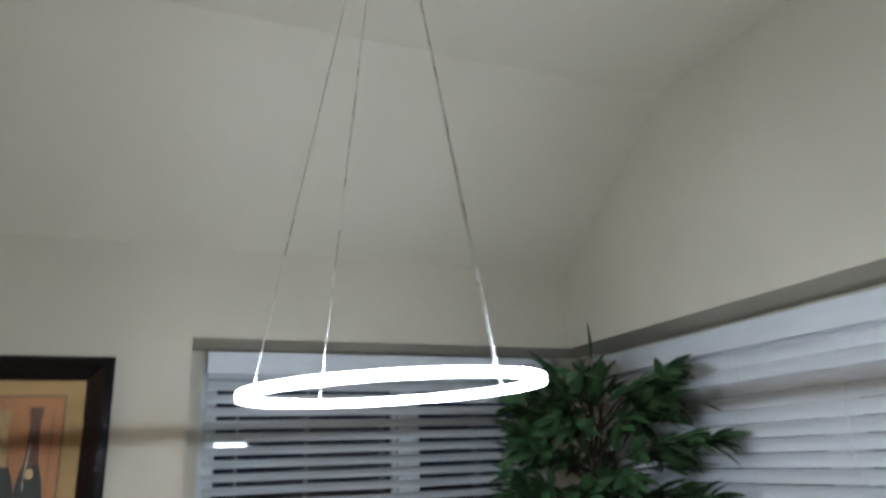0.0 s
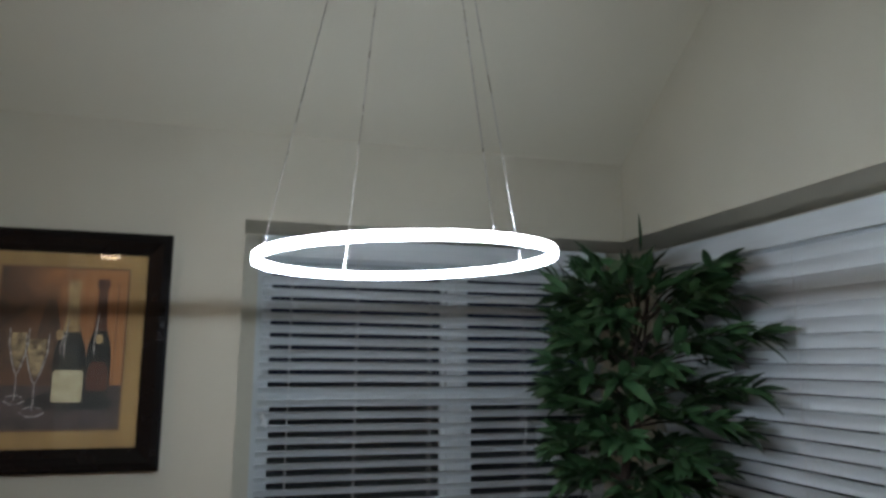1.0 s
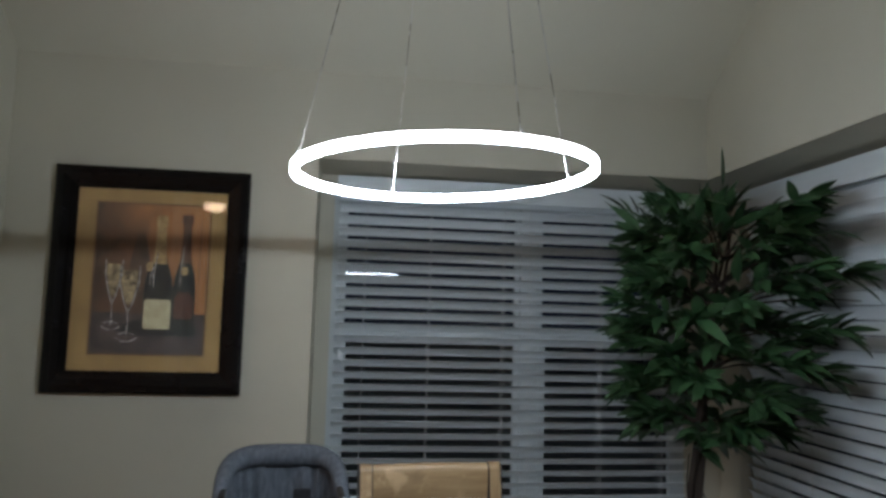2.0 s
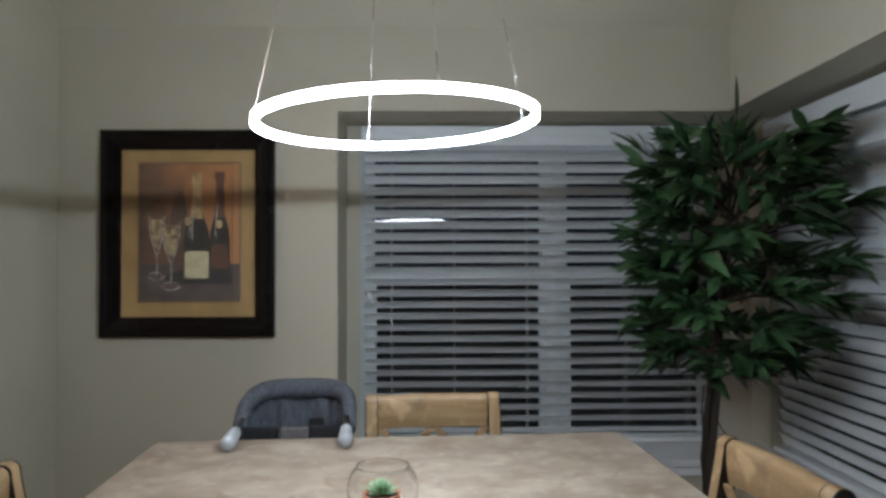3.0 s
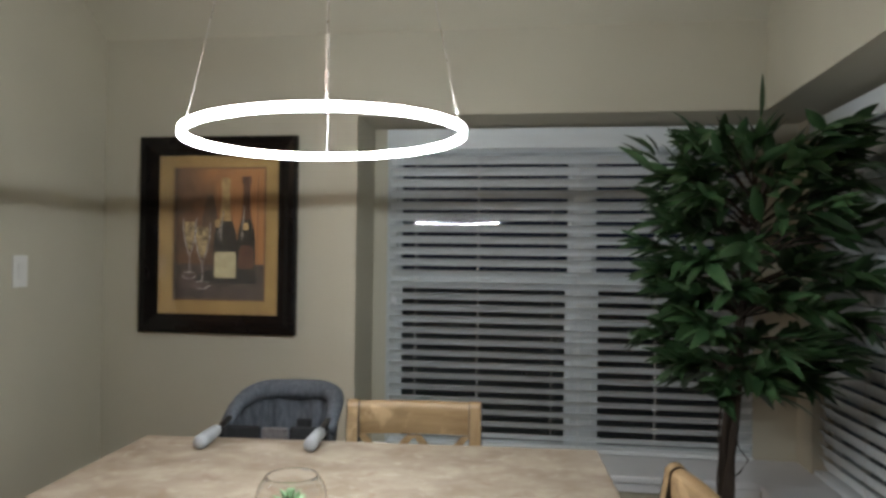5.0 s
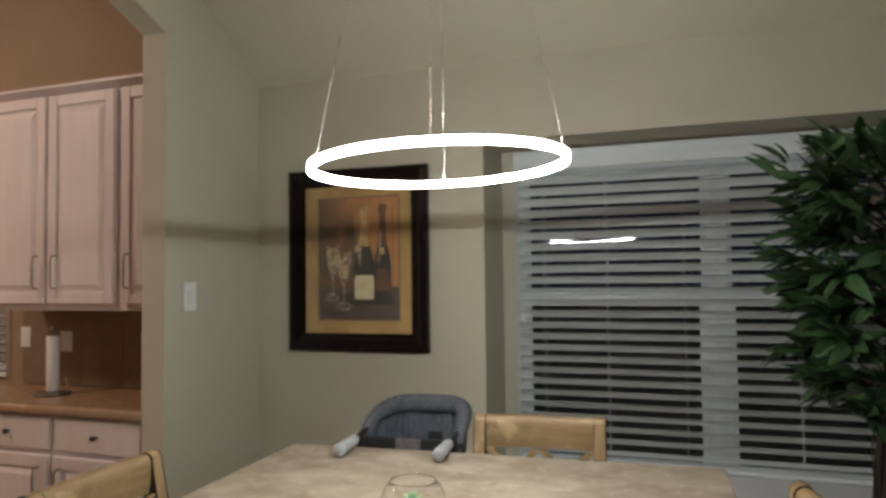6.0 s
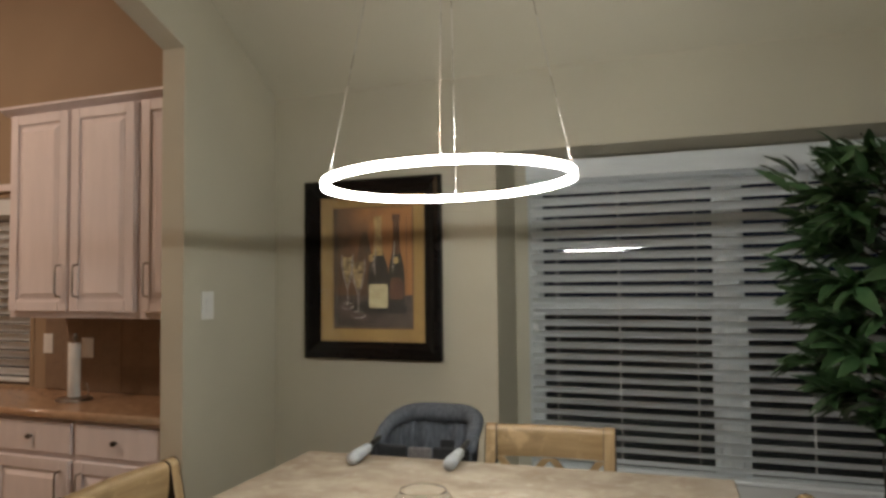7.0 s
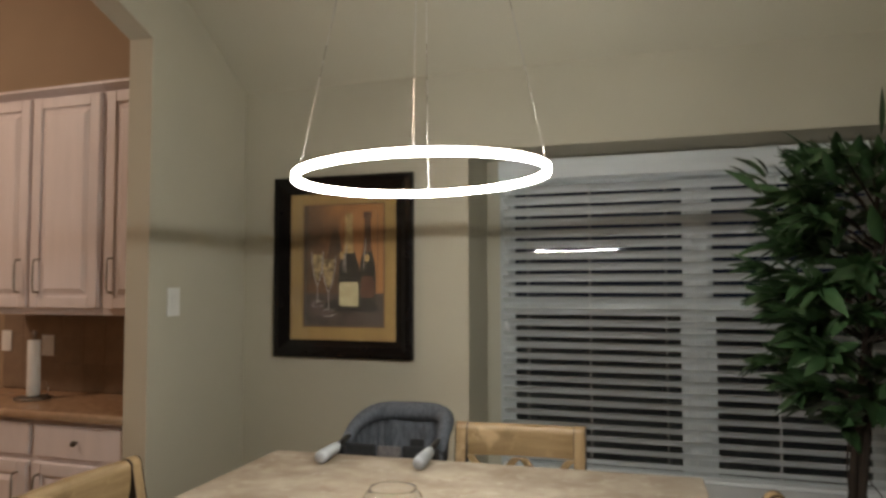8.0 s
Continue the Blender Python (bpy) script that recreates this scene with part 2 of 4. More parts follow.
def thing(name, label, category, at=(0, 0, 0), turn=0.0, group=""):
    ob = new(name)
    ob.empty_display_size = 0.1
    ob.matrix_basis = pose(*at, 0, 0, turn)
    return tagged(ob, label, category, group)


def setting(name, bm, material, label, category, smooth=False):
    return tagged(new(name, mesh_of(name, bm, material, smooth)), label, category, "", "structure")


# ---- the room ----
XW, XE, YN, YS = 2.70, 5.83, 3.01, -6.2      # dining room faces
YWIN, XWIN = 3.37, 6.15                      # window walls of the corner recess
XREC = 3.99                                  # west side of the recess
SOF, SILL, CEIL = 2.18, 0.557, 3.17          # soffit, sill and ceiling heights
YSLOPE, ZSLOPE = 2.12, 2.57                  # the sloping ceiling falls from CEIL at YSLOPE to ZSLOPE at YN
YEND = 0.1                                   # south end of the east recess
W = 0.13

LX, LY = 0.2, -0.55                          # west and north faces of the living room behind
setting("floor", box(XW - 4.5, XWIN + 0.3, YS - 0.2, YWIN + 0.3, -0.12, 0.0), M_FLOOR, "brown tile floor of the dining room and kitchen", "floor")
ceil = prism([(LY, CEIL), (YSLOPE, CEIL), (YN + 0.01, ZSLOPE), (YN + 0.01, ZSLOPE + 0.2), (YSLOPE, CEIL + 0.2), (LY, CEIL + 0.2)], "x", XW - 0.06, XE + 0.06)
setting("ceiling", ceil, M_CEIL, "pale beige ceiling sloping down to the window wall", "ceiling")
setting("ceiling_living", box(LX - 0.1, XE + 0.06, YS - 0.1, LY - 0.001, CEIL, CEIL + 0.2), M_CEIL, "pale beige flat ceiling over the living area", "ceiling")
setting("wall_living_west", box(LX - 0.12, LX, YS, LY, 0, 3.3), M_WALL, "beige painted living room wall", "wall")
setting("wall_north", box(XW - W, XREC, YN, YN + 0.62, 0, 3.3), M_WALL, "greenish beige painted wall with a framed picture", "wall")
setting("wall_north_upper", box(XREC, XE + 0.6, YN, YN + 0.62, SOF, 3.3), M_WALL, "beige painted wall over the window recess", "wall")
setting("wall_east_upper", box(XE, XE + 0.6, YS, YN, SOF, 3.5), M_WALL, "beige painted wall over the side window", "wall")
setting("wall_north_knee", box(XREC, XWIN + 0.16, YN, YWIN + 0.16, 0, SILL - 0.03), M_WALL, "beige low wall under the deep window sill", "wall")
setting("wall_east_knee", box(XE, XWIN + 0.16, YEND, YN, 0, SILL - 0.03), M_WALL, "beige low wall under the side sill", "wall")
setting("wall_east", box(XE, XWIN + 0.3, YS, YEND, 0, SOF), M_WALL, "beige painted side wall", "wall")
setting("wall_corner", box(6.08, XWIN - 0.001, 3.17, YWIN - 0.001, SILL + 0.001, SOF - 0.001), M_WALL, "beige wall return between the two windows", "wall")
setting("wall_south", box(LX - 0.12, XE + 0.2, YS - 0.15, YS, 0, 3.5), M_WALL, "beige painted end wall behind", "wall")


def framed_wall(name, axis, at, thick, lo, hi, z0, z1, holes, label):
    """A wall across one axis with rectangular holes (u0, u1, w0, w1) side by side."""
    bits = []

    def slab(u0, u1, w0, w1):
        if u1 - u0 > 1e-4 and w1 - w0 > 1e-4:
            bits.append(box(u0, u1, at, at + thick, w0, w1) if axis == "y" else box(at, at + thick, u0, u1, w0, w1))

    u = lo
    for u0, u1, w0, w1 in holes:
        slab(u, u0, z0, z1)
        slab(u0, u1, z0, w0)
        slab(u0, u1, w1, z1)
        u = u1
    slab(u, hi, z0, z1)
    return setting(name, joined(*bits), M_WALL, label, "wall")


N_L, N_R, E_N, E_S, WZ0, WZ1 = 4.06, 5.88, 3.12, 0.30, 0.530, 2.12
framed_wall("wall_north_window", "y", YWIN, 0.16, XREC, XWIN + 0.16, SILL - 0.03, SOF, [(N_L, N_R, WZ0, WZ1)], "beige window wall at the back of the recess")
framed_wall("wall_east_window", "x", XWIN, 0.16, YEND, YWIN, SILL - 0.03, SOF, [(E_S, E_N, WZ0, WZ1)], "beige side window wall of the recess")

# sill: an L round the corner with a rounded nose
sill = joined(box(XREC + 0.002, XWIN - 0.002, YN - 0.03, YWIN - 0.002, SILL - 0.03, SILL, 0.006, 2), box(XE - 0.03, XWIN - 0.002, YEND + 0.002, YN - 0.032, SILL - 0.03, SILL, 0.006, 2))
setting("window_sill", sill, M_TRIM, "white painted deep window sill running round the corner", "window sill")
setting("trim", joined(box(XREC + 0.01, XE - 0.02, YN - 0.018, YN - 0.001, SILL - 0.075, SILL - 0.032, 0.004), box(XE - 0.018, XE - 0.001, YEND + 0.01, YN - 0.02, SILL - 0.075, SILL - 0.032, 0.004)), M_TRIM, "white apron moulding under the sill", "trim")
setting("baseboard", joined(box(XW + 0.001, XE - 0.016, YN - 0.015, YN - 0.001, 0, 0.10, 0.003), box(XE - 0.015, XE - 0.001, YS, YN - 0.016, 0, 0.10, 0.003)), M_TRIM, "white baseboard", "baseboard")


def window(name, axis, at, lo, hi, z0, z1, mullions, rail, label):
    """Double-hung units side by side with a wide mullion; frames, sashes and panes are parts. Built along x, turned for the side wall."""
    if axis == "y":
        w = thing(name, label, "window", (0, at, 0))
        a, b = lo, hi
    else:
        w = thing(name, label, "window", (at, 0, 0), -90)
        a, b = -hi, -lo
    tagged(w, kind="structure")
    f = 0.05
    part("window_frame", joined(box(a, a + f, 0.002, 0.10, z0, z1), box(b - f, b, 0.002, 0.10, z0, z1), box(a + f, b - f, 0.002, 0.10, z0, z0 + 0.03), box(a + f, b - f, 0.002, 0.10, z1 - f, z1)), M_VINYL, w)
    edges = [a + f, *[c for m in mullions for c in (m - 0.051, m + 0.051)], b - f]
    for m in mullions:
        part("mullion", box(m - 0.05, m + 0.05, 0.002, 0.10, z0 + f, z1 - f, 0.003), M_VINYL, w)
    for u0, u1 in zip(edges[::2], edges[1::2]):
        for s0, s1, y, k in ((z0 + 0.03, rail + 0.028, 0.004, 0.031), (rail - 0.028, z1 - f, 0.030, 0.020)):
            upper = s0 > 1
            deep = 0.034 if upper else 0.025
            sash = part("sash", joined(box(u0, u0 + k, y, y + deep, s0, s1), box(u1 - k, u1, y, y + deep, s0, s1), box(u0 + k, u1 - k, y, y + deep, s0, s0 + (0.054 if upper else 0.03)), box(u0 + k, u1 - k, y, y + deep, s1 - 0.054, s1)), M_VINYL, w)
            if not upper:
                for e in (u0 + 0.075, u1 - 0.075):
                    part("tilt_latch", joined(box(e - 0.035, e + 0.035, y + 0.004, y + 0.022, s1, s1 + 0.007, 0.002), box(e - 0.012, e + 0.012, y + 0.001, y + 0.012, s1 + 0.007, s1 + 0.012, 0.001)), M_TRIM, sash)
            pane = part("pane", box(u0 + k - 0.004, u1 - k + 0.004, y + 0.013, y + 0.018, s0 + 0.026, s1 - 0.05), M_PANE, w)
            pane.visible_shadow = False
            if upper and axis == "y":
                mid = Vector(((u0 + u1) / 2, y + 0.0155, (s0 + s1) / 2))
                pane.matrix_basis = Matrix.Translation(mid) @ pose(0, 0, 0, -0.1, 0, 2.3) @ Matrix.Translation(-mid)
    return w


window("window_1", "y", YWIN, N_L, N_R, WZ0, WZ1, [5.06], 1.402, "white double-hung window pair, dark night outside")
window("window_2", "x", XWIN, E_S, E_N, WZ0, WZ1, [-1.80], 1.402, "white double-hung side window, dark night outside")


def slat_mesh(length, width=0.066, thick=0.0032, crown=0.006, n=6):
    """A gently crowned slat along x, centred."""
    bm = bmesh.new()
    rows = []
    for i in range(n + 1):
        u = -1 + 2 * i / n
        z = crown * (1 - u * u)
        rows.append([bm.verts.new((sx * length / 2, u * width / 2, z + dz)) for sx in (-1, 1) for dz in (0, thick)])
    for p, q in zip(rows, rows[1:]):
        bm.faces.new((p[1], p[3], q[3], q[1]))
        bm.faces.new((p[0], q[0], q[2], p[2]))
        bm.faces.new((p[0], p[1], q[1], q[0]))
        bm.faces.new((p[2], q[2], q[3], p[3]))
    bm.faces.new(rows[0])
    bm.faces.new(rows[-1])
    bmesh.ops.recalc_face_normals(bm, faces=bm.faces[:])
    return bm


def blind(at, turn, length, z0, z1, tilt, pitch, cords, label, material=None, width=0.060):
    """A horizontal slat blind centred at its place: valance, slats, bottom rail, ladder cords."""
    mat_ = material or M_SLAT
    b = thing("window_blind", label, "window blind", at, turn)
    h = length / 2
    part("valance", box(-h - 0.012, h + 0.012, -0.058, -0.040, z1 - 0.102, z1, 0.004, 2), mat_, b)
    part("headrail", box(-h, h, -0.036, 0.026, z1 - 0.055, z1 - 0.004), mat_, b)
    part("bottom_rail", box(-h, h, -0.034, 0.034, z0, z0 + 0.020, 0.006, 2), mat_, b)
    me = mesh_of("slat", slat_mesh(length, width), mat_)
    z = z0 + 0.058
    while z < z1 - 0.08:
        s = new("slat", me)
        s.parent = b
        s.matrix_basis = pose(0, 0, z, tilt + random.uniform(-0.9, 0.9), 0, random.uniform(-0.08, 0.08))
        z += pitch
    for c in cords:
        part("ladder_cord", joined(tube([(c, -0.034, z0 + 0.02), (c, -0.034, z1 - 0.06)], 0.0013, 5), tube([(c, 0.030, z0 + 0.02), (c, 0.030, z1 - 0.06)], 0.0008, 5), tube([(c, 0.0, z0 + 0.01), (c, 0.0, z1 - 0.06)], 0.0008, 5)), M_CORD, b)
    return b


BT = -34.0
NB0, NB1 = 4.085, 5.87
nb = blind(((NB0 + NB1) / 2, YWIN - 0.028, 0), 0, NB1 - NB0, 0.561, 2.164, BT, 0.0580, [-0.755, -0.436, -0.066, 0.066, 0.436, 0.755], "white wooden slat blind, lowered and half open over the dark window", None, 0.0595)
for dx, zt in ((-0.868, 1.315), (-0.856, 1.300)):
    cord = part("tilt_cord", tube([(dx, -0.045, 2.07), (dx + 0.001, -0.050, 1.7), (dx, -0.048, zt)], 0.0009, 5), M_CORD, nb)
    part("tassel", lathe([(0, zt + 0.012), (0.004, zt + 0.010), (0.006, zt - 0.006), (0.0075, zt - 0.030), (0.006, zt - 0.034), (0, zt - 0.034)], 12, dx, -0.048), M_TRIM, cord, "small white cord tassel", True)
EB0, EB1 = 0.32, 3.15
blind((XWIN - 0.035, (EB0 + EB1) / 2, 0), -90, EB1 - EB0, 0.561, 2.150, -63, 0.0580, [-1.3, -0.9, -0.42, 0.05, 0.5, 1.0, 1.3], "white wooden slat blind, lowered over the side window")

# ---- west wall with the clipped arch, and the kitchen behind ----
ay0, ay1 = -0.4, 2.27
arch = [(LY, 0), (ay0, 0), (ay0, 2.655), (ay0 + 0.75, 2.975), (ay1 - 0.75, 2.975), (ay1, 2.655), (ay1, 0), (YN - 0.001, 0), (YN - 0.001, 3.52), (LY, 3.52)]
setting("wall_west", prism(arch, "x", XW - W, XW), M_WALL, "beige wall with a wide clipped archway into the kitchen", "wall")

KY = 2.82
KX0 = -1.6
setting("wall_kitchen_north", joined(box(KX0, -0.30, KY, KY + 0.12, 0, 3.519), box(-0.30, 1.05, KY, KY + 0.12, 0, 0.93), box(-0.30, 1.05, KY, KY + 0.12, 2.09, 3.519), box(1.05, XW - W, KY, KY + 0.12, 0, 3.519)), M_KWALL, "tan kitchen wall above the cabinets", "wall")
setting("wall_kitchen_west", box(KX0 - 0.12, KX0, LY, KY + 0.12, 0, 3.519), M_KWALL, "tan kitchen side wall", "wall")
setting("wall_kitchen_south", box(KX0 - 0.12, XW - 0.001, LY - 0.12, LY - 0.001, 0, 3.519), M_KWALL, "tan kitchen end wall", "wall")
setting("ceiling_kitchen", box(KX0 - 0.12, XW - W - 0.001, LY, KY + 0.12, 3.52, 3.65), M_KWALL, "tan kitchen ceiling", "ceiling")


def panel_door(parent, x0, x1, z0, z1, y, name="door", handle=None, knob=False):
    """A raised-panel front facing south, set proud of y."""
    d = part(name, box(x0, x1, y - 0.018, y, z0, z1, 0.003), M_CAB, parent)
    r = 0.058 if z1 - z0 > 0.3 else 0.0
    if r:
        bits = [box(x0, x0 + r, y - 0.030, y - 0.018, z0, z1, 0.003), box(x1 - r, x1, y - 0.030, y - 0.018, z0, z1, 0.003), box(x0 + r, x1 - r, y - 0.030, y - 0.018, z1 - r, z1, 0.003), box(x0 + r, x1 - r, y - 0.030, y - 0.018, z0, z0 + r, 0.003)]
        part("frame_moulding", joined(*bits), M_CAB, d)
        g = 0.014
        bm = bmesh.new()
        o = [(x0 + r + g, z0 + r + g), (x1 - r - g, z0 + r + g), (x1 - r - g, z1 - r - g), (x0 + r + g, z1 - r - g)]
        k = 0.026
        q = [(o[0][0] + k, o[0][1] + k), (o[1][0] - k, o[1][1] + k), (o[2][0] - k, o[2][1] - k), (o[3][0] + k, o[3][1] - k)]
        lo = [bm.verts.new((u, y - 0.0185, v)) for u, v in o]
        hi = [bm.verts.new((u, y - 0.031, v)) for u, v in q]
        bm.faces.new(hi)
        for i in range(4):
            bm.faces.new((lo[i], lo[(i + 1) % 4], hi[(i + 1) % 4], hi[i]))
        bmesh.ops.recalc_face_normals(bm, faces=bm.faces[:])
        part("raised_panel", bm, M_CAB, d)
    if handle:
        hx, hz = handle
        pts = [(hx, y - 0.026, hz), (hx, y - 0.058, hz + 0.004), (hx, y - 0.064, hz + 0.03), (hx, y - 0.064, hz + 0.14), (hx, y - 0.058, hz + 0.166), (hx, y - 0.026, hz + 0.17)]
        part("handle", tube(pts, 0.0052, 8), M_NICKEL, d, "dark nickel bar handle", True)
    if knob:
        cx, cz = (x0 + x1) / 2, (z0 + z1) / 2
        part("knob", tube([(cx, y - 0.018, cz), (cx, y - 0.034, cz), (cx, y - 0.037, cz), (cx, y - 0.048, cz)], [0.007, 0.006, 0.015, 0.011], 12), M_DARKMETAL, d, "dark round knob", True)
    return d


UF = KY - 0.36
U0, U1 = 1.40, 2.482


def upper_unit(x0, x1, doors, label):
    u = thing("wall_cabinet", label, "kitchen cabinet", (0, 0, 0), 0, "upper kitchen cabinets")
    part("body", box(x0, x1, UF, KY - 0.003, U0 - 0.035, U1 + 0.009), M_CAB, u)
    for a, b, h in doors:
        panel_door(u, a, b, U0, U1, UF, handle=(h, U0 + 0.078))
    crown = [(KY - 0.002, U1 + 0.010), (UF - 0.004, U1 + 0.010), (UF - 0.016, U1 + 0.016), (UF - 0.036, U1 + 0.028), (UF - 0.050, U1 + 0.036), (UF - 0.050, U1 + 0.048), (KY - 0.002, U1 + 0.048)]
    part("crown_moulding", prism(crown, "x", x0 - (0.05 if x0 < 1.6 else 0), x1), M_CAB, u)
    return u


upper_unit(1.340, 2.262, [(1.358, 1.784, 1.742), (1.806, 2.242, 1.866)], "cream painted wall cabinet with two raised-panel doors")
upper_unit(2.264, 2.568, [(2.286, 2.552, 2.338)], "cream painted wall cabinet with one raised-panel door")

BF = KY - 0.515


def base_unit(x0, x1, n, label):
    u = thing("base_cabinet", label, "kitchen cabinet", (0, 0, 0), 0, "base kitchen cabinets")
    part("body", box(x0, x1, BF, KY - 0.001, 0.10, 0.872), M_CAB, u)
    part("toe_kick", box(x0, x1, BF + 0.07, BF + 0.09, 0.0, 0.10), M_CAB, u)
    w = (x1 - x0) / n
    for i in range(n):
        a, b = x0 + i * w + 0.018, x0 + (i + 1) * w - 0.018
        panel_door(u, a, b, 0.70, 0.855, BF, "drawer", knob=True)
        panel_door(u, a, b, 0.13, 0.672, BF, "door", handle=(b - 0.05 if i % 2 == 0 else a + 0.05, 0.45))
    return u


base_unit(1.45, 2.568, 2, "cream painted base cabinet with drawers over doors")
base_unit(0.50, 1.41, 2, "cream painted base cabinet beside the sink window")
tagged(new("filler_panel", mesh_of("filler_panel", box(1.412, 1.448, BF + 0.02, KY - 0.01, 0.10, 0.87, 0.003), M_FABRIC_D)), "dark filler gap between the base cabinets", "filler panel")
counter = thing("countertop", "warm tan laminate countertop with a rounded edge", "countertop", (0, 0, 0))
part("top", box(0.3, XW - W - 0.001, BF - 0.017, KY - 0.001, 0.875, 0.915), M_COUNTER, counter)
part("front_edge", prism([(BF - 0.018, 0.8752), (BF - 0.035, 0.8752), (BF - 0.041, 0.878), (BF - 0.045, 0.885), (BF - 0.045, 0.904), (BF - 0.042, 0.911), (BF - 0.035, 0.9148), (BF - 0.018, 0.9148)], "x", 0.3, XW - W - 0.001), M_COUNTER, counter, "rounded laminate edge", True)

# backsplash: tiles proud of a grout bed
bs = setting("backsplash", box(1.19, XW - W - 0.002, KY - 0.008, KY - 0.001, 0.917, U0 - 0.036), M_GROUT, "brown tiled backsplash over the counter", "backsplash")
tile = mesh_of("tile", box(-0.0742, 0.0742, -0.004, 0.0, -0.0742, 0.0742, 0.001), M_SPLASH)
for j in range(3):
    for i in range(9):
        t_ = new("tile", tile)
        t_.parent = bs
        t_.matrix_basis = pose(1.266 + i * 0.15, KY - 0.008, 0.995 + j * 0.15)

kw = thing("window_3", "white kitchen window behind a lowered blind", "window", (0, KY, 0))
tagged(kw, kind="structure")
part("casing", joined(box(1.05, 1.085, -0.006, -0.001, 0.93, 2.09, 0.003), box(-0.37, 1.14, -0.02, -0.001, 2.09, 2.15, 0.004), box(-0.37, -0.30, -0.016, -0.001, 0.93, 2.09, 0.003)), M_KWALL, kw)
part("head_moulding", box(-0.39, 1.16, -0.05, -0.021, 2.13, 2.175, 0.006, 2), M_CAB, kw)
kp = part("pane", box(-0.30, 1.05, 0.07, 0.076, 0.93, 2.09), M_PANE, kw)
kp.visible_shadow = False
blind((0.375, KY + 0.035, 0), 0, 1.33, 0.945, 2.085, -52, 0.054, [-0.5, 0.0, 0.5], "cream slat blind lowered over the kitchen window", M_SLAT, 0.058)


def outlet(x, y, z, label, w=0.075, h=0.118, turn=0):
    o = thing("wall_switch", label, "switch", (x, y, z), turn)
    part("plate", box(-w / 2, w / 2, -0.006, 0, -h / 2, h / 2, 0.003, 2), M_SWITCH, o)
    part("rocker", box(-0.017, 0.017, -0.010, -0.0055, -0.034, 0.034, 0.002), M_SWITCH, o)
    return o


outlet(XW + 0.0005, 2.435, 1.435, "white rocker light switch on the beige wall", 0.085, 0.135, 90)
outlet(1.22, KY - 0.0135, 1.19, "pale double outlet on the tiled backsplash", 0.075, 0.118)
outlet(1.535, KY - 0.0135, 1.17, "pale outlet behind the paper towel roll", 0.09, 0.118)
outlet(2.42, KY - 0.0135, 1.16, "pale outlet at the end of the backsplash", 0.075, 0.12)

pt = thing("paper_towel_holder", "steel paper towel holder with a white roll on the counter", "towel holder", (1.735, 2.535, 0.9155))
part("base", lathe([(0, 0), (0.088, 0), (0.092, 0.006), (0.085, 0.014), (0.012, 0.018), (0, 0.018)], 32), M_NICKEL, pt, "", True)
part("rod", lathe([(0.006, 0.018), (0.006, 0.325), (0.013, 0.332), (0.016, 0.346), (0.011, 0.360), (0, 0.364)], 16), M_NICKEL, pt, "", True)
part("roll", lathe([(0.02, 0.020), (0.030, 0.020), (0.032, 0.024), (0.032, 0.306), (0.030, 0.310), (0.02, 0.310), (0.02, 0.020)], 32), M_PAPER, pt, "white paper roll", True)
part("side_arm", tube([(0.078, 0.02, 0.012), (0.080, 0.02, 0.06), (0.074, 0.02, 0.085), (0.060, 0.02, 0.09)], 0.003, 6), M_STEEL, pt, "", True)


def ceiling_bowl(x, y, z, r, material, label):
    c = thing("ceiling_light", label, "ceiling light", (x, y, z))
    part("rim", lathe([(r * 0.6, 0), (r * 1.06, 0), (r * 1.08, -0.02), (r * 0.98, -0.03), (r * 0.6, -0.02)], 32), M_STEEL, c, "", True)
    part("shade", lathe([(r, -0.022), (r * 0.92, -0.06), (r * 0.7, -0.095), (r * 0.35, -0.115), (0, -0.12)], 32), material, c, "glowing warm glass bowl", True)
    return c


ceiling_bowl(0.55, 0.75, 3.5195, 0.20, M_WARM, "warm glowing glass ceiling light in the kitchen")
lamp = ceiling_bowl(2.55, -2.44, 2.78, 0.13, M_LIVING, "warm glowing glass bowl lamp hung behind the dining table")
part("rod", tube([(0, 0, -0.01), (0, 0, CEIL - 2.781)], 0.008, 10), M_STEEL, lamp)

# ---- pendant ring ----
RX, RY, RZ, RR = 4.345, 1.396, 1.803, 0.338
pl = thing("pendant_light", "glowing cool white ring pendant hung on thin wires", "pendant light", (RX, RY, 0))
hh, LEAN = 0.009, 2.0
ring_body = part("ring_body", lathe([(RR, -hh), (RR, hh), (RR - 0.013, hh), (RR - 0.013, hh - 0.002), (RR - 0.002, hh - 0.002), (RR - 0.002, -hh + 0.002), (RR - 0.010, -hh + 0.002), (RR - 0.010, -hh), (RR, -hh)], 96), M_SHELL, pl, "white acrylic channel glowing all round", True)
diffuser = part("diffuser", lathe([(RR - 0.0025, -hh + 0.0025), (RR - 0.0025, hh - 0.0025), (RR - 0.0125, hh - 0.0025), (RR - 0.0125, -hh + 0.0025), (RR - 0.0025, -hh + 0.0025)], 96), M_RING, pl, "glowing white diffuser")
ring_body.matrix_basis = diffuser.matrix_basis = pose(0, 0, RZ, 0, -LEAN, 0)      # the ring hangs a little low to the west
rise_ = math.tan(radians(LEAN))
part("canopy", lathe([(0, CEIL - 0.035), (0.06, CEIL - 0.035), (0.065, CEIL - 0.03), (0.065, CEIL - 0.001), (0, CEIL - 0.001)], 40), M_ALU, pl)
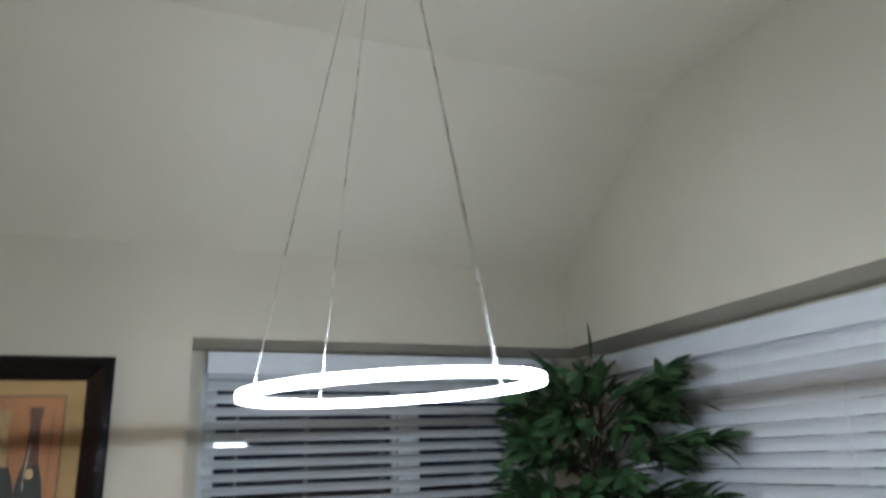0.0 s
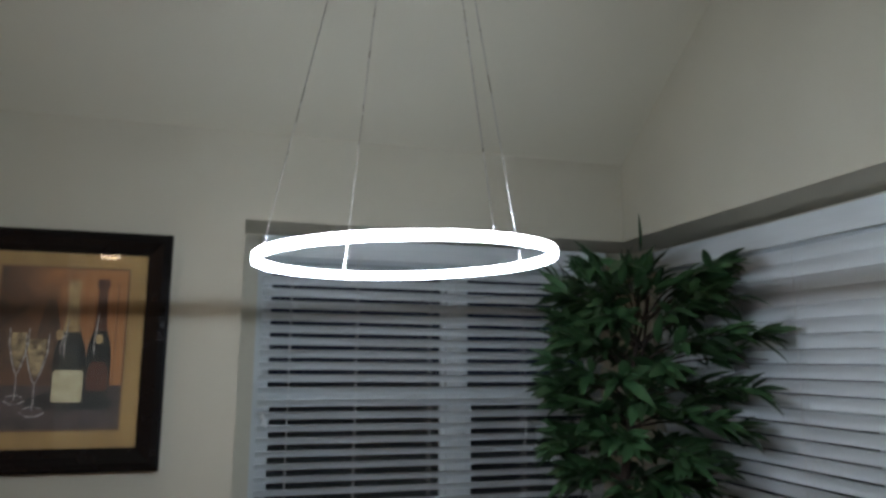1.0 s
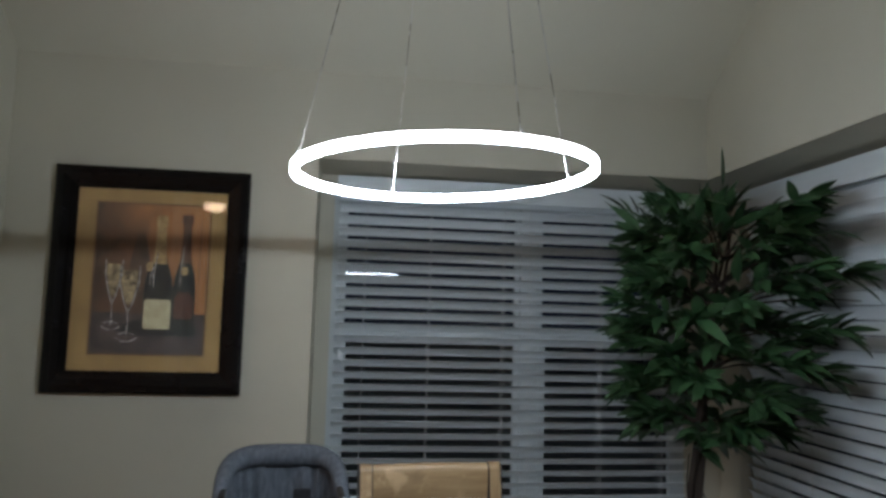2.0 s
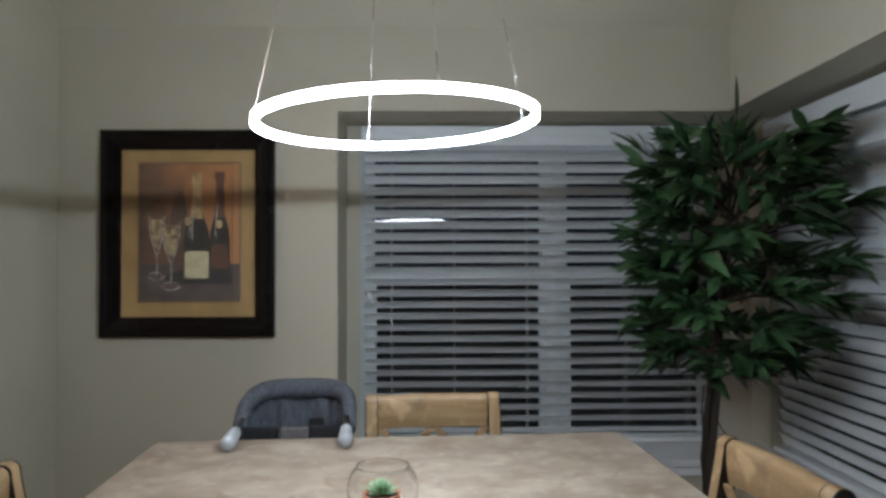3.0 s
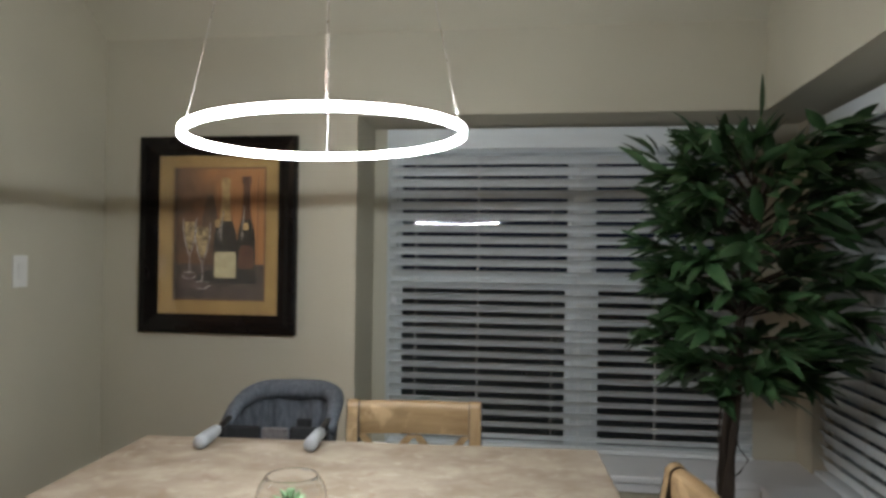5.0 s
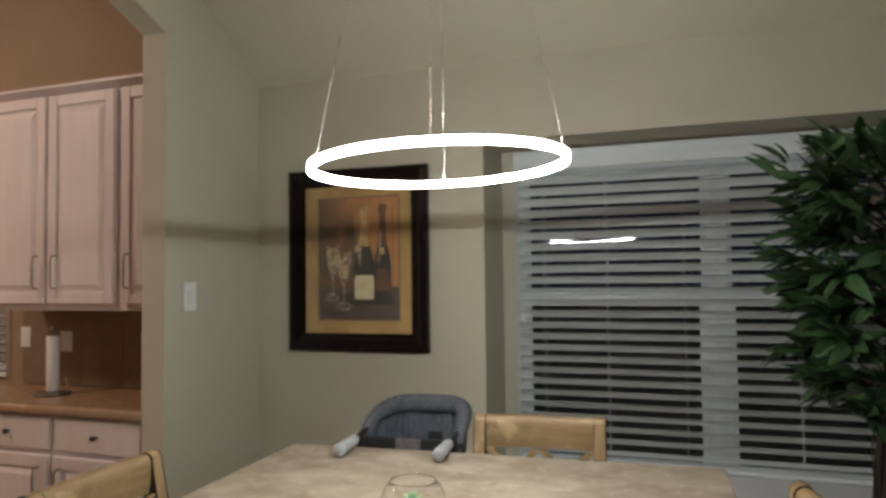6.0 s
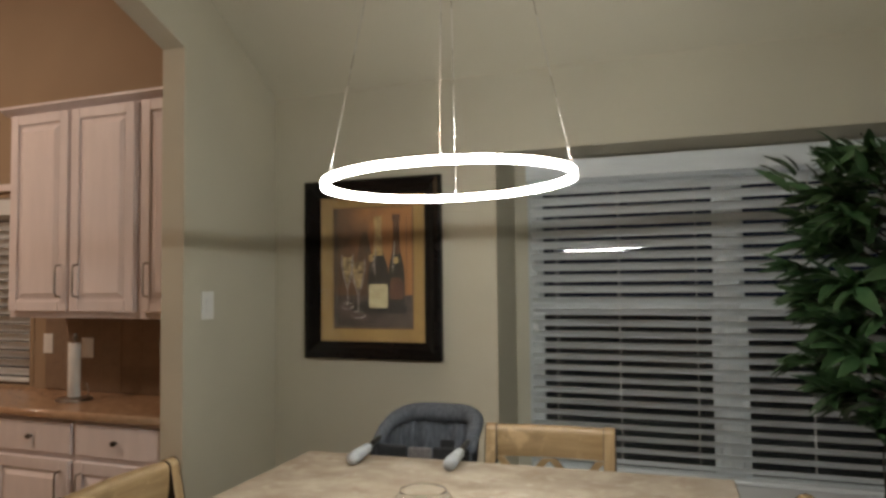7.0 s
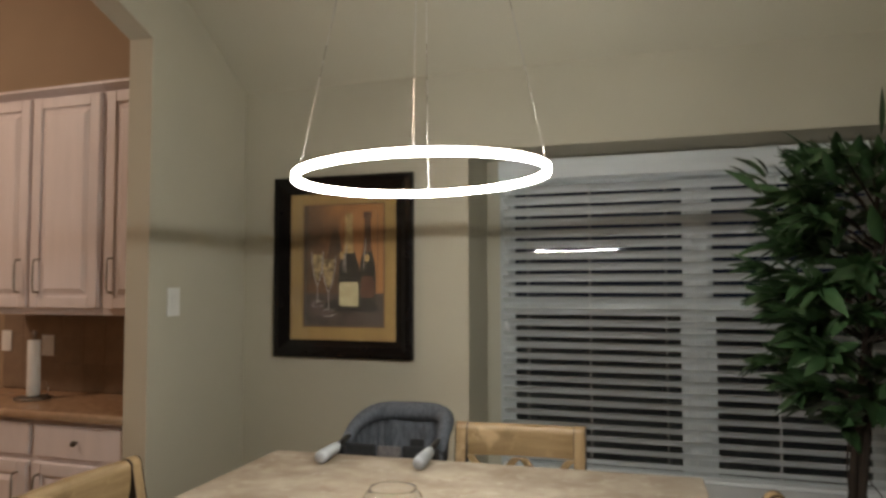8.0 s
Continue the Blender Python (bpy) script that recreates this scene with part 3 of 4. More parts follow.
for a in (197, 107, 17, -73):
    ca, sa = math.cos(radians(a)) * (RR - 0.007), math.sin(radians(a)) * (RR - 0.007)
    za = RZ + hh + rise_ * ca
    wire = part("wire", tube([(ca, sa, za), (ca * 0.15, sa * 0.15, CEIL - 0.035)], 0.0013, 6), M_STEEL, pl)
    part("fixing", tube([(ca, sa, za - 0.001), (ca, sa, za + 0.012)], 0.0035, 8), M_ALU, wire)

# ---- picture ----
PX0, PX1, PZ0, PZ1 = 2.906, 3.704, 1.134, 2.087
pic = thing("framed_picture", "black framed still life print of bottles and glasses, ochre mat", "picture", (0, YN, 0))
fw = 0.092
prof = [(0.0, -0.001), (0.0, -0.030), (0.012, -0.038), (0.035, -0.040), (0.060, -0.030), (0.075, -0.026), (fw, -0.020), (fw, -0.001)]


def mitred(x0, x1, z0, z1):
    """A moulding profile carried round a rectangle with mitred corners."""
    bm = bmesh.new()
    rows = []
    for d, y in prof:
        rows.append([bm.verts.new(c) for c in ((x0 + d, y, z0 + d), (x1 - d, y, z0 + d), (x1 - d, y, z1 - d), (x0 + d, y, z1 - d))])
    for i in range(len(rows)):
        p, q = rows[i], rows[(i + 1) % len(rows)]
        for k in range(4):
            bm.faces.new((p[k], p[(k + 1) % 4], q[(k + 1) % 4], q[k]))
    bmesh.ops.recalc_face_normals(bm, faces=bm.faces[:])
    return bm


part("frame", mitred(PX0, PX1, PZ0, PZ1), M_FRAME, pic, "glossy black frame")
mx0, mx1, mz0, mz1 = PX0 + fw - 0.004, PX1 - fw + 0.004, PZ0 + fw - 0.004, PZ1 - fw + 0.004
part("mat_board", box(mx0, mx1, -0.010, -0.002, mz0, mz1), M_MAT, pic, "ochre mat board")
ix0, ix1, iz0, iz1 = PX0 + 0.175, PX1 - 0.165, PZ0 + 0.165, PZ1 - 0.155


def ink(name, a, b, scale=9):
    return surface(name, a, b, scale, 0.75, 0.05, 60, spread=0.0)



def amber():
    """Painted background: dark brown at one side, glowing amber at the other, brushed."""
    m, n, l, p = tree_of("print_amber")
    co = n.new("ShaderNodeTexCoord")
    sep = n.new("ShaderNodeSeparateXYZ")
    l.new(co.outputs["Object"], sep.inputs[0])
    t = n.new("ShaderNodeMapRange")
    t.inputs["From Min"].default_value, t.inputs["From Max"].default_value = ix0 - 0.05, ix1 + 0.03
    l.new(sep.outputs["X"], t.inputs["Value"])
    brush = n.new("ShaderNodeTexNoise")
    brush.inputs["Scale"].default_value, brush.inputs["Detail"].default_value, brush.inputs["Distortion"].default_value = 9, 5, 0.6
    l.new(co.outputs["Object"], brush.inputs["Vector"])
    add = n.new("ShaderNodeMath")
    add.operation = "MULTIPLY_ADD"
    add.inputs[1].default_value = 0.7
    l.new(brush.outputs["Fac"], add.inputs[0])
    l.new(t.outputs[0], add.inputs[2])
    r = n.new("ShaderNodeValToRGB")
    e = r.color_ramp.elements
    e[0].position, e[0].color = 0.45, (0.050, 0.028, 0.016, 1)
    e[1].position, e[1].color = 1.0, (0.27, 0.112, 0.036, 1)
    e.new(0.75).color = (0.150, 0.068, 0.028, 1)
    l.new(add.outputs[0], r.inputs[0])
    l.new(r.outputs[0], p.inputs["Base Color"])
    p.inputs["Roughness"].default_value = 0.8
    return m


INK_LINE = ink("print_brown_line", (0.10, 0.05, 0.02), (0.14, 0.075, 0.03))
INK_BACK = amber()
INK_TABLE = ink("print_dusk", (0.028, 0.020, 0.017), (0.070, 0.050, 0.042), 14)
INK_DUSK = ink("print_dark_brown", (0.045, 0.026, 0.016), (0.095, 0.048, 0.024), 16)
INK_BOTTLE = ink("print_bottle", (0.008, 0.009, 0.007), (0.022, 0.022, 0.015), 20)
INK_RUST = ink("print_rust", (0.045, 0.018, 0.010), (0.11, 0.045, 0.024), 20)
INK_LABEL = ink("print_label", (0.35, 0.29, 0.16), (0.44, 0.375, 0.22), 30)
INK_FOIL = ink("print_foil", (0.20, 0.12, 0.045), (0.42, 0.29, 0.12), 34)
INK_GLASS = ink("print_glass", (0.07, 0.045, 0.022), (0.40, 0.29, 0.14), 42)
INK_PALE = ink("print_pale", (0.06, 0.050, 0.043), (0.42, 0.38, 0.33), 60)


def flat(outline, y):
    """A thin printed shape standing a hair proud of the paper."""
    return prism([(u, v) for u, v in outline], "y", y - 0.0004, y)


def span(u, v):
    return ix0 + u * (ix1 - ix0), iz0 + v * (iz1 - iz0)


def shape(profile, cu, y):
    """A symmetric silhouette round cu from (half width, height) pairs, as fractions of the print."""
    right = [span(cu + w, h) for w, h in profile]
    left = [span(cu - w, h) for w, h in reversed(profile)]
    return flat(right + left, y)


part("print_border", joined(box(ix0 - 0.008, ix1 + 0.008, -0.0108, -0.010, iz0 - 0.008, iz1 + 0.008)), INK_LINE, pic)
part("print_ground", box(ix0, ix1, -0.0116, -0.0108, iz0 + 0.27 * (iz1 - iz0), iz1), INK_BACK, pic, "amber background of the print")
part("print_table", box(ix0, ix1, -0.0116, -0.0108, iz0, iz0 + 0.27 * (iz1 - iz0)), INK_TABLE, pic, "dusky tabletop of the print")
part("print_shadow", shape([(0.30, 0.12), (0.34, 0.15), (0.32, 0.19), (0.2, 0.22)], 0.60, -0.0117), INK_BOTTLE, pic)
part("print_shadow", shape([(0.10, 0.275), (0.11, 0.45), (0.085, 0.62), (0.05, 0.76), (0.03, 0.80)], 0.40, -0.0119), INK_DUSK, pic)
bottle = [(0.118, 0.145), (0.128, 0.165), (0.128, 0.44), (0.120, 0.50), (0.075, 0.60), (0.050, 0.68), (0.046, 0.80)]
part("print_bottle", shape(bottle, 0.575, -0.0121), INK_BOTTLE, pic, "dark green bottle in the print")
part("print_foil", shape([(0.066, 0.60), (0.056, 0.66), (0.047, 0.76), (0.041, 0.85), (0.050, 0.86), (0.048, 0.915), (0.03, 0.93)], 0.575, -0.0126), INK_FOIL, pic)
part("print_label", shape([(0.108, 0.165), (0.120, 0.180), (0.120, 0.345), (0.105, 0.362)], 0.575, -0.0127), INK_LABEL, pic, "cream bottle label in the print")
bottle2 = [(0.090, 0.205), (0.102, 0.225), (0.102, 0.44), (0.090, 0.52), (0.052, 0.62), (0.040, 0.70), (0.038, 0.88), (0.052, 0.89), (0.046, 0.925)]
part("print_bottle", shape(bottle2, 0.805, -0.0121), INK_BOTTLE, pic, "dark bottle behind in the print")
part("print_label", shape([(0.070, 0.235), (0.085, 0.25), (0.080, 0.37), (0.05, 0.415)], 0.805, -0.0127), INK_RUST, pic)
part("print_foil", shape([(0.054, 0.61), (0.046, 0.68), (0.042, 0.74), (0.036, 0.88), (0.055, 0.89), (0.048, 0.94)], 0.805, -0.0126), INK_RUST, pic)


def stroke(points, width, y):
    """A painted stroke that tapers along points given as fractions of the print."""
    pts = [Vector(span(*p)) for p in points]
    left, right = [], []
    for i, p in enumerate(pts):
        d = (pts[min(i + 1, len(pts) - 1)] - pts[max(i - 1, 0)]).normalized()
        k = width * (0.45 + 0.55 * math.sin(math.pi * (i + 0.5) / len(pts)))
        left.append((p.x - d.y * k, p.y + d.x * k))
        right.append((p.x + d.y * k, p.y - d.x * k))
    return flat(left + right[::-1], y)


def flute(cu, h0, h1, wd):
    """A champagne flute painted in strokes: sides, rim, wine, stem and foot."""
    s_ = h1 - h0
    for e in (-1, 1):
        part("print_glass", stroke([(cu + e * 0.010, h0 + 0.40 * s_), (cu + e * wd * 0.5, h0 + 0.55 * s_), (cu + e * wd * 0.92, h0 + 0.78 * s_), (cu + e * wd * 0.95, h1)], 0.0032, -0.0132), INK_PALE, pic)
    part("print_wine", shape([(wd * 0.08, h0 + 0.46 * s_), (wd * 0.42, h0 + 0.57 * s_), (wd * 0.76, h0 + 0.80 * s_), (wd * 0.74, h0 + 0.94 * s_)], cu, -0.0127), INK_GLASS, pic, "golden wine in the print")
    part("print_glass", stroke([(cu, h0 + 0.06 * s_), (cu + 0.004, h0 + 0.2 * s_), (cu, h0 + 0.42 * s_)], 0.0028, -0.0132), INK_PALE, pic)
    part("print_glass", stroke([(cu - wd * 1.05, h0 + 0.05 * s_), (cu - wd * 0.4, h0), (cu + wd * 0.4, h0), (cu + wd * 1.05, h0 + 0.05 * s_)], 0.0030, -0.0132), INK_PALE, pic)
    part("print_glass", stroke([(cu - wd * 0.8, h0 + 0.09 * s_), (cu, h0 + 0.12 * s_), (cu + wd * 0.8, h0 + 0.09 * s_)], 0.0025, -0.0132), INK_PALE, pic)


flute(0.175, 0.155, 0.62, 0.078)
flute(0.318, 0.080, 0.585, 0.092)
part("print_line", box(ix1 - 0.034, ix1 - 0.030, -0.0121, -0.0116, iz0 + 0.28 * (iz1 - iz0), iz1 - 0.05), INK_LINE, pic)
for cu, hs in ((0.53, (0.44, 0.52, 0.62, 0.68)), (0.50, (0.46, 0.50, 0.55, 0.58)), (0.765, (0.46, 0.54, 0.64, 0.72))):
    part("print_highlight", stroke([(cu, hs[0]), (cu - 0.004, hs[1]), (cu + 0.012, hs[2]), (cu + 0.020, hs[3])], 0.0028, -0.0133), INK_PALE, pic)
part("print_seal", shape([(0.02, 0.53), (0.032, 0.555), (0.02, 0.585)], 0.80, -0.0132), INK_FOIL, pic)
part("print_seal", shape([(0.02, 0.55), (0.032, 0.58), (0.02, 0.61)], 0.485, -0.0126), INK_FOIL, pic)
pg = part("glazing", box(mx0 + 0.001, mx1 - 0.001, -0.0165, -0.0145, mz0 + 0.001, mz1 - 0.001), M_GLASS, pic)
pg.visible_shadow = False

# ---- table ----
TZ, TH = 0.91, 0.742
tb = thing("dining_table", "counter-height dining table with a clouded beige stone top", "table", (4.348, 1.268, 0), 3.5)
part("tabletop", box(-TH, TH, -TH, TH, TZ - 0.038, TZ, 0.008, 3), M_STONE, tb, "beige travertine top")
q = TH - 0.09
part("apron", joined(box(-q, q, -q, -q + 0.022, TZ - 0.14, TZ - 0.0385), box(-q, q, q - 0.022, q, TZ - 0.14, TZ - 0.0385), box(-q, -q + 0.022, -q + 0.022, q - 0.022, TZ - 0.14, TZ - 0.0385), box(q - 0.022, q, -q + 0.022, q - 0.022, TZ - 0.14, TZ - 0.0385)), M_OAKX, tb)
for lx in (-TH + 0.11, TH - 0.11):
    for ly in (-TH + 0.11, TH - 0.11):
        part("leg", box(lx - 0.042, lx + 0.042, ly - 0.042, ly + 0.042, 0, TZ - 0.0385, 0.005), M_OAKZ, tb)


# ---- chairs ----
def dining_chair():
    """Counter-height chair facing +y from its back rail; origin on the floor under the back's middle."""
    c = thing("dining_chair", "light oak counter chair with dark edges and a crossed back", "chair", (0, 0, 0), 0, "chairs round the table")
    w, seat, top = 0.23, 0.62, 1.018

    spine = [(0.0, 0.0, 0.018), (0.045, 0.35, 0.019), (0.05, 0.62, 0.021), (0.026, 0.82, 0.022), (0.002, 0.93, 0.024)]

    def side(z_from, grow=0.0):
        """Outline of a back post from a height up: two edges and a rolled top."""
        keep = [(y, z, d + grow) for y, z, d in spine if z >= z_from]
        roll = [(-0.010 + (0.026 + grow) * math.cos(radians(a)), 0.991 + (0.026 + grow) * math.sin(radians(a))) for a in range(-10, 191, 25)]
        return [(y + d, z) for y, z, d in keep] + roll + [(y - d, z) for y, z, d in reversed(keep)]

    for s in (-1, 1):
        x, inn = s * w, s * (w - 0.038)
        part("back_post", prism(side(0.0), "x", min(x, inn), max(x, inn), 0.003), M_OAKZ, c, "", True)
        part("edge_strip", prism(side(0.6, -0.0004), "x", min(inn, inn - s * 0.0025), max(inn, inn - s * 0.0025)), M_DARKWOOD, c, "dark stained inner edge")
        part("edge_strip", prism(side(0.6, 0.0006), "x", min(x, x + s * 0.004), max(x, x + s * 0.004), 0.001), M_DARKWOOD, c, "dark stained outer edge")
    bm = bmesh.new()
    rows = []
    for i in range(13):
        u = -1 + 2 * i / 12
        x, b = u * (w - 0.041), -0.016 * (1 - u * u)
        sect = [(0.004, 0.900), (0.009, 0.93), (0.011, 0.96)] + [(-0.012 + 0.0235 * math.cos(radians(a)), top - 0.0285 + 0.0235 * math.sin(radians(a))) for a in range(0, 181, 22)] + [(-0.032, 0.965), (-0.024, 0.935), (-0.018, 0.900)]
        rows.append([bm.verts.new((x, b + y, z)) for y, z in sect])
    for p, q in zip(rows, rows[1:]):
        for k in range(len(p)):
            bm.faces.new((p[k], p[(k + 1) % len(p)], q[(k + 1) % len(p)], q[k]))
    bm.faces.new(rows[0])
    bm.faces.new(rows[-1])
    bmesh.ops.recalc_face_normals(bm, faces=bm.faces[:])
    part("crest_rail", bm, M_OAKX, c)
    part("lower_rail", box(-w + 0.04, w - 0.04, 0.022, 0.044, 0.665, 0.705, 0.004), M_OAKX, c)
    for cx in (-0.095, 0.095):
        for s in (-1, 1):
            o = [(cx - s * 0.085 - 0.016, 0.704), (cx - s * 0.085 + 0.016, 0.704), (cx + s * 0.085 + 0.016, 0.902), (cx + s * 0.085 - 0.016, 0.902)]
            y = 0.008 if s > 0 else 0.014
            part("cross_slat", prism(o, "y", y, y + 0.012, 0.002), M_OAKZ, c)
    part("seat", box(-w - 0.005, w + 0.005, 0.02, 0.45, seat - 0.035, seat, 0.012, 3), M_OAKX, c)
    part("seat_frame", box(-w + 0.02, w - 0.02, 0.06, 0.42, seat - 0.09, seat - 0.036), M_OAKX, c)
    for sx in (-w + 0.022, w - 0.022):
        part("front_leg", box(sx - 0.02, sx + 0.02, 0.385, 0.425, 0, seat - 0.036, 0.004), M_OAKZ, c)
        part("side_stretcher", box(sx - 0.011, sx + 0.011, 0.05, 0.385, 0.20, 0.235, 0.003), M_OAKX, c)
    part("foot_rail", box(-w + 0.042, w - 0.042, 0.39, 0.415, 0.26, 0.30, 0.003), M_OAKX, c)
    return c


ch = dining_chair()
ch.matrix_basis = pose(4.430, 2.172, 0, 0, 0, 186)
copy_thing(ch, pose(5.206, 1.330, 0, 0, 0, 95.5))
copy_thing(ch, pose(3.482, 1.132, 0, 0, 0, -86))

# ---- clip-on high chair ----
hc = thing("clip_on_high_chair", "grey fabric clip-on baby seat hooked on the table edge", "high chair", (3.979, 1.996, 0), 5.4)


rim = []
for i in range(17):
    a = math.pi * i / 16
    c, s = math.cos(a), math.sin(a)
    rim.append((0.181 * math.copysign(abs(c) ** 0.50, c), 0.075 + 0.275 * s ** 0.62, 0.916 + 0.092 * s ** 0.34))
part("padded_rim", tube(rim, [0.022 + 0.016 * math.sin(math.pi * i / 16) for i in range(17)], 14), M_FABRIC, hc, "padded grey melange rim", True)
bm = bmesh.new()
rows = []
fine = []
for i in range(65):
    a = math.pi * i / 64
    c, s = math.cos(a), math.sin(a)
    fine.append((0.178 * math.copysign(abs(c) ** 0.50, c), 0.265 * s ** 0.62, 0.905 + 0.092 * s ** 0.38))
for k in range(8):
    f = k / 7
    row = []
    for i, (x, y, z) in enumerate(fine):
        fold = 1 + 0.055 * math.sin(i * 1.05 + 0.8 * math.sin(i * 0.31)) * math.sin(math.pi * min(f * 1.4 + 0.08, 1))
        row.append(bm.verts.new((x * (1 - 0.22 * f) * fold, 0.075 + y * (1 - 0.20 * f) * fold, z - f * (0.30 + 0.10 * math.sin(math.pi * i / 64)))))
    rows.append(row)
for p, q in zip(rows, rows[1:]):
    for i in range(64):
        bm.faces.new((p[i], p[i + 1], q[i + 1], q[i]))
shell = part("seat_shell", bm, M_FABRIC, hc, "gathered grey seat fabric", True)
so = shell.modifiers.new("thickness", "SOLIDIFY")
so.thickness = 0.012
part("seat_base", box(-0.15, 0.15, 0.06, 0.30, 0.60, 0.63, 0.012, 3), M_FABRIC, hc)
part("crotch_panel", box(-0.045, 0.045, 0.050, 0.066, 0.62, 0.931, 0.005), M_CROTCH, hc)
for s in (-1, 1):
    part("front_band", box(min(s * 0.05, s * 0.185), max(s * 0.05, s * 0.185), 0.05, 0.064, 0.84, 0.936, 0.006), M_FABRIC_D, hc, "black webbing band")
    arm = part("arm", tube([(s * 0.172, 0.10, 0.950), (s * 0.172, 0.02, 0.945), (s * 0.172, -0.03, 0.938), (s * 0.172, -0.170, 0.925)], 0.010, 8), M_DARKMETAL, hc, "", True)
    part("arm_pad", tube([(s * 0.172, -0.015, 0.938), (s * 0.172, -0.03, 0.938), (s * 0.172, -0.14, 0.935), (s * 0.172, -0.166, 0.934), (s * 0.172, -0.173, 0.933)], [0.015, 0.019, 0.0225, 0.022, 0.014], 14), M_PAD, arm, "light grey foam grip", True)
    part("clamp", joined(box(s * 0.172 - 0.014, s * 0.172 + 0.014, 0.012, 0.036, 0.80, 0.935, 0.004), box(s * 0.172 - 0.014, s * 0.172 + 0.014, -0.14, 0.012, 0.835, 0.856, 0.004)), M_FABRIC_D, arm)
bk = part("harness_buckle", box(0.036, 0.092, 0.20, 0.214, 0.897, 0.930, 0.008, 2), M_FABRIC_D, hc, "black harness pad")
part("strap", box(0.044, 0.084, 0.212, 0.224, 0.80, 0.900, 0.003), M_FABRIC_D, hc)

# ---- glass bowl with the potted succulent ----
BX, BY = 4.320, 1.258
gb = thing("glass_bowl", "clear round glass bowl on the table", "bowl", (BX, BY, TZ))
outer, inner = [], []
for i in range(15):
    a = -math.pi / 2 + 0.38 + i * (math.pi - 0.38 - 0.82) / 14
    outer.append((0.078 * math.cos(a), 0.070 + 0.072 * math.sin(a)))
    inner.append((0.0768 * math.cos(a), 0.070 + 0.0708 * math.sin(a)))
lip = outer[-1]
profile = [(0, outer[0][1])] + outer + [(lip[0] + 0.0006, lip[1] + 0.0015), (lip[0] - 0.0004, lip[1] + 0.0022), (lip[0] - 0.0012, lip[1] + 0.001)] + inner[::-1] + [(0, inner[0][1])]
zb = outer[0][1]
body = part("glass", lathe([(r, z - zb) for r, z in profile], 48), M_GLASS, gb, "", True)
po = thing("plant_pot", "small terracotta pot standing in the glass bowl", "pot", (BX - 0.003, BY, TZ + 0.0036))
part("pot", lathe([(0, 0), (0.028, 0), (0.030, 0.003), (0.0372, 0.039), (0.0375, 0.040), (0.0405, 0.0408), (0.0418, 0.0525), (0.0405, 0.054), (0.0385, 0.054), (0.036, 0.043), (0.03, 0.042), (0, 0.042)], 32), M_TERRA, po, "terracotta pot", True)
part("soil", lathe([(0, 0.0495), (0.0374, 0.0485)], 24), M_SOIL, po)
su = thing("succulent", "small pale green rosette succulent in the pot", "plant", (BX - 0.003, BY, TZ + 0.0525))


def fat_leaf(length, width):
    bm = bmesh.new()
    n = 6
    rows = []
    for i in range(n + 1):
        u = i / n
        w = width * (math.sin(math.pi * min(u * 0.86 + 0.10, 1)) ** 0.8) * (1 - 0.3 * u)
        y, z = u * length, length * 0.18 * u * u
        rows.append([bm.verts.new(c) for c in ((-w, y, z + w * 0.3), (0, y, z - w * 0.45), (w, y, z + w * 0.3), (0, y, z + w * 0.25))])
    for p, q in zip(rows, rows[1:]):
        for k in range(4):
            bm.faces.new((p[k], p[(k + 1) % 4], q[(k + 1) % 4], q[k]))
    bm.faces.new(rows[0])
    bm.faces.new(rows[-1])
    bmesh.ops.recalc_face_normals(bm, faces=bm.faces[:])
    return bm


fl = mesh_of("leaf", fat_leaf(0.042, 0.0082), M_SUCC, True)
for k in range(26):
    lf = new("leaf", fl)
    lf.parent = su
    ring_ = k // 9
    lf.matrix_basis = pose(0, 0, 0.002 + 0.003 * ring_, 12 + 24 * ring_ + random.uniform(-8, 8), random.uniform(-10, 10), k * 137.5) @ Matrix.Diagonal((1, 1 - 0.16 * ring_, 1, 1))

# ---- artificial tree in the corner ----
TRX, TRY = 5.597, 2.73
tr = thing("potted_tree", "artificial green ficus tree with dark twisted stems", "tree", (TRX, TRY, 0))
part("planter", lathe([(0, 0), (0.12, 0), (0.15, 0.10), (0.165, 0.27), (0.172, 0.28), (0.172, 0.30), (0.155, 0.30), (0.15, 0.25), (0, 0.25)], 32), M_BASKET, tr, "dark woven planter", True)
part("soil", lathe([(0, 0.262), (0.15, 0.258)], 24), M_SOIL, tr)
rnd = random.Random(11)
tips = []
for k, (ox, oy, ph) in enumerate(((-0.007, 0.0, 0.0), (0.008, 0.004, 2.1), (0.001, -0.008, 4.2))):
    pts, rad = [], []
    for i in range(15):
        f = i / 14
        tw = ph + f * 9.0
        pts.append((0.010 * math.cos(tw) * (1 + 0.8 * f) + ox + 0.11 * f ** 2, 0.010 * math.sin(tw) * (1 + 0.8 * f) + oy - 0.11 * f ** 2, 0.25 + f * 1.62))
        rad.append(0.021 * (1 - 0.75 * f))
    part("stem", tube(pts, rad, 8), M_BARK, tr, "dark twisted stem", True)
    tips.append(pts)
twig = []
part("vine", tube([(0.028, -0.015, 0.83), (0.05, -0.02, 0.77), (0.085, -0.015, 0.725), (0.055, -0.02, 0.68), (0.028, -0.015, 0.65)], 0.003, 6), M_BARK, tr)
part("vine", tube([(-0.020, -0.022, 0.95), (-0.030, -0.020, 0.84), (-0.026, -0.024, 0.74), (-0.034, -0.018, 0.64), (-0.024, -0.022, 0.50), (-0.014, -0.020, 0.27)], 0.0035, 6), M_BARK, tr)
branches = []
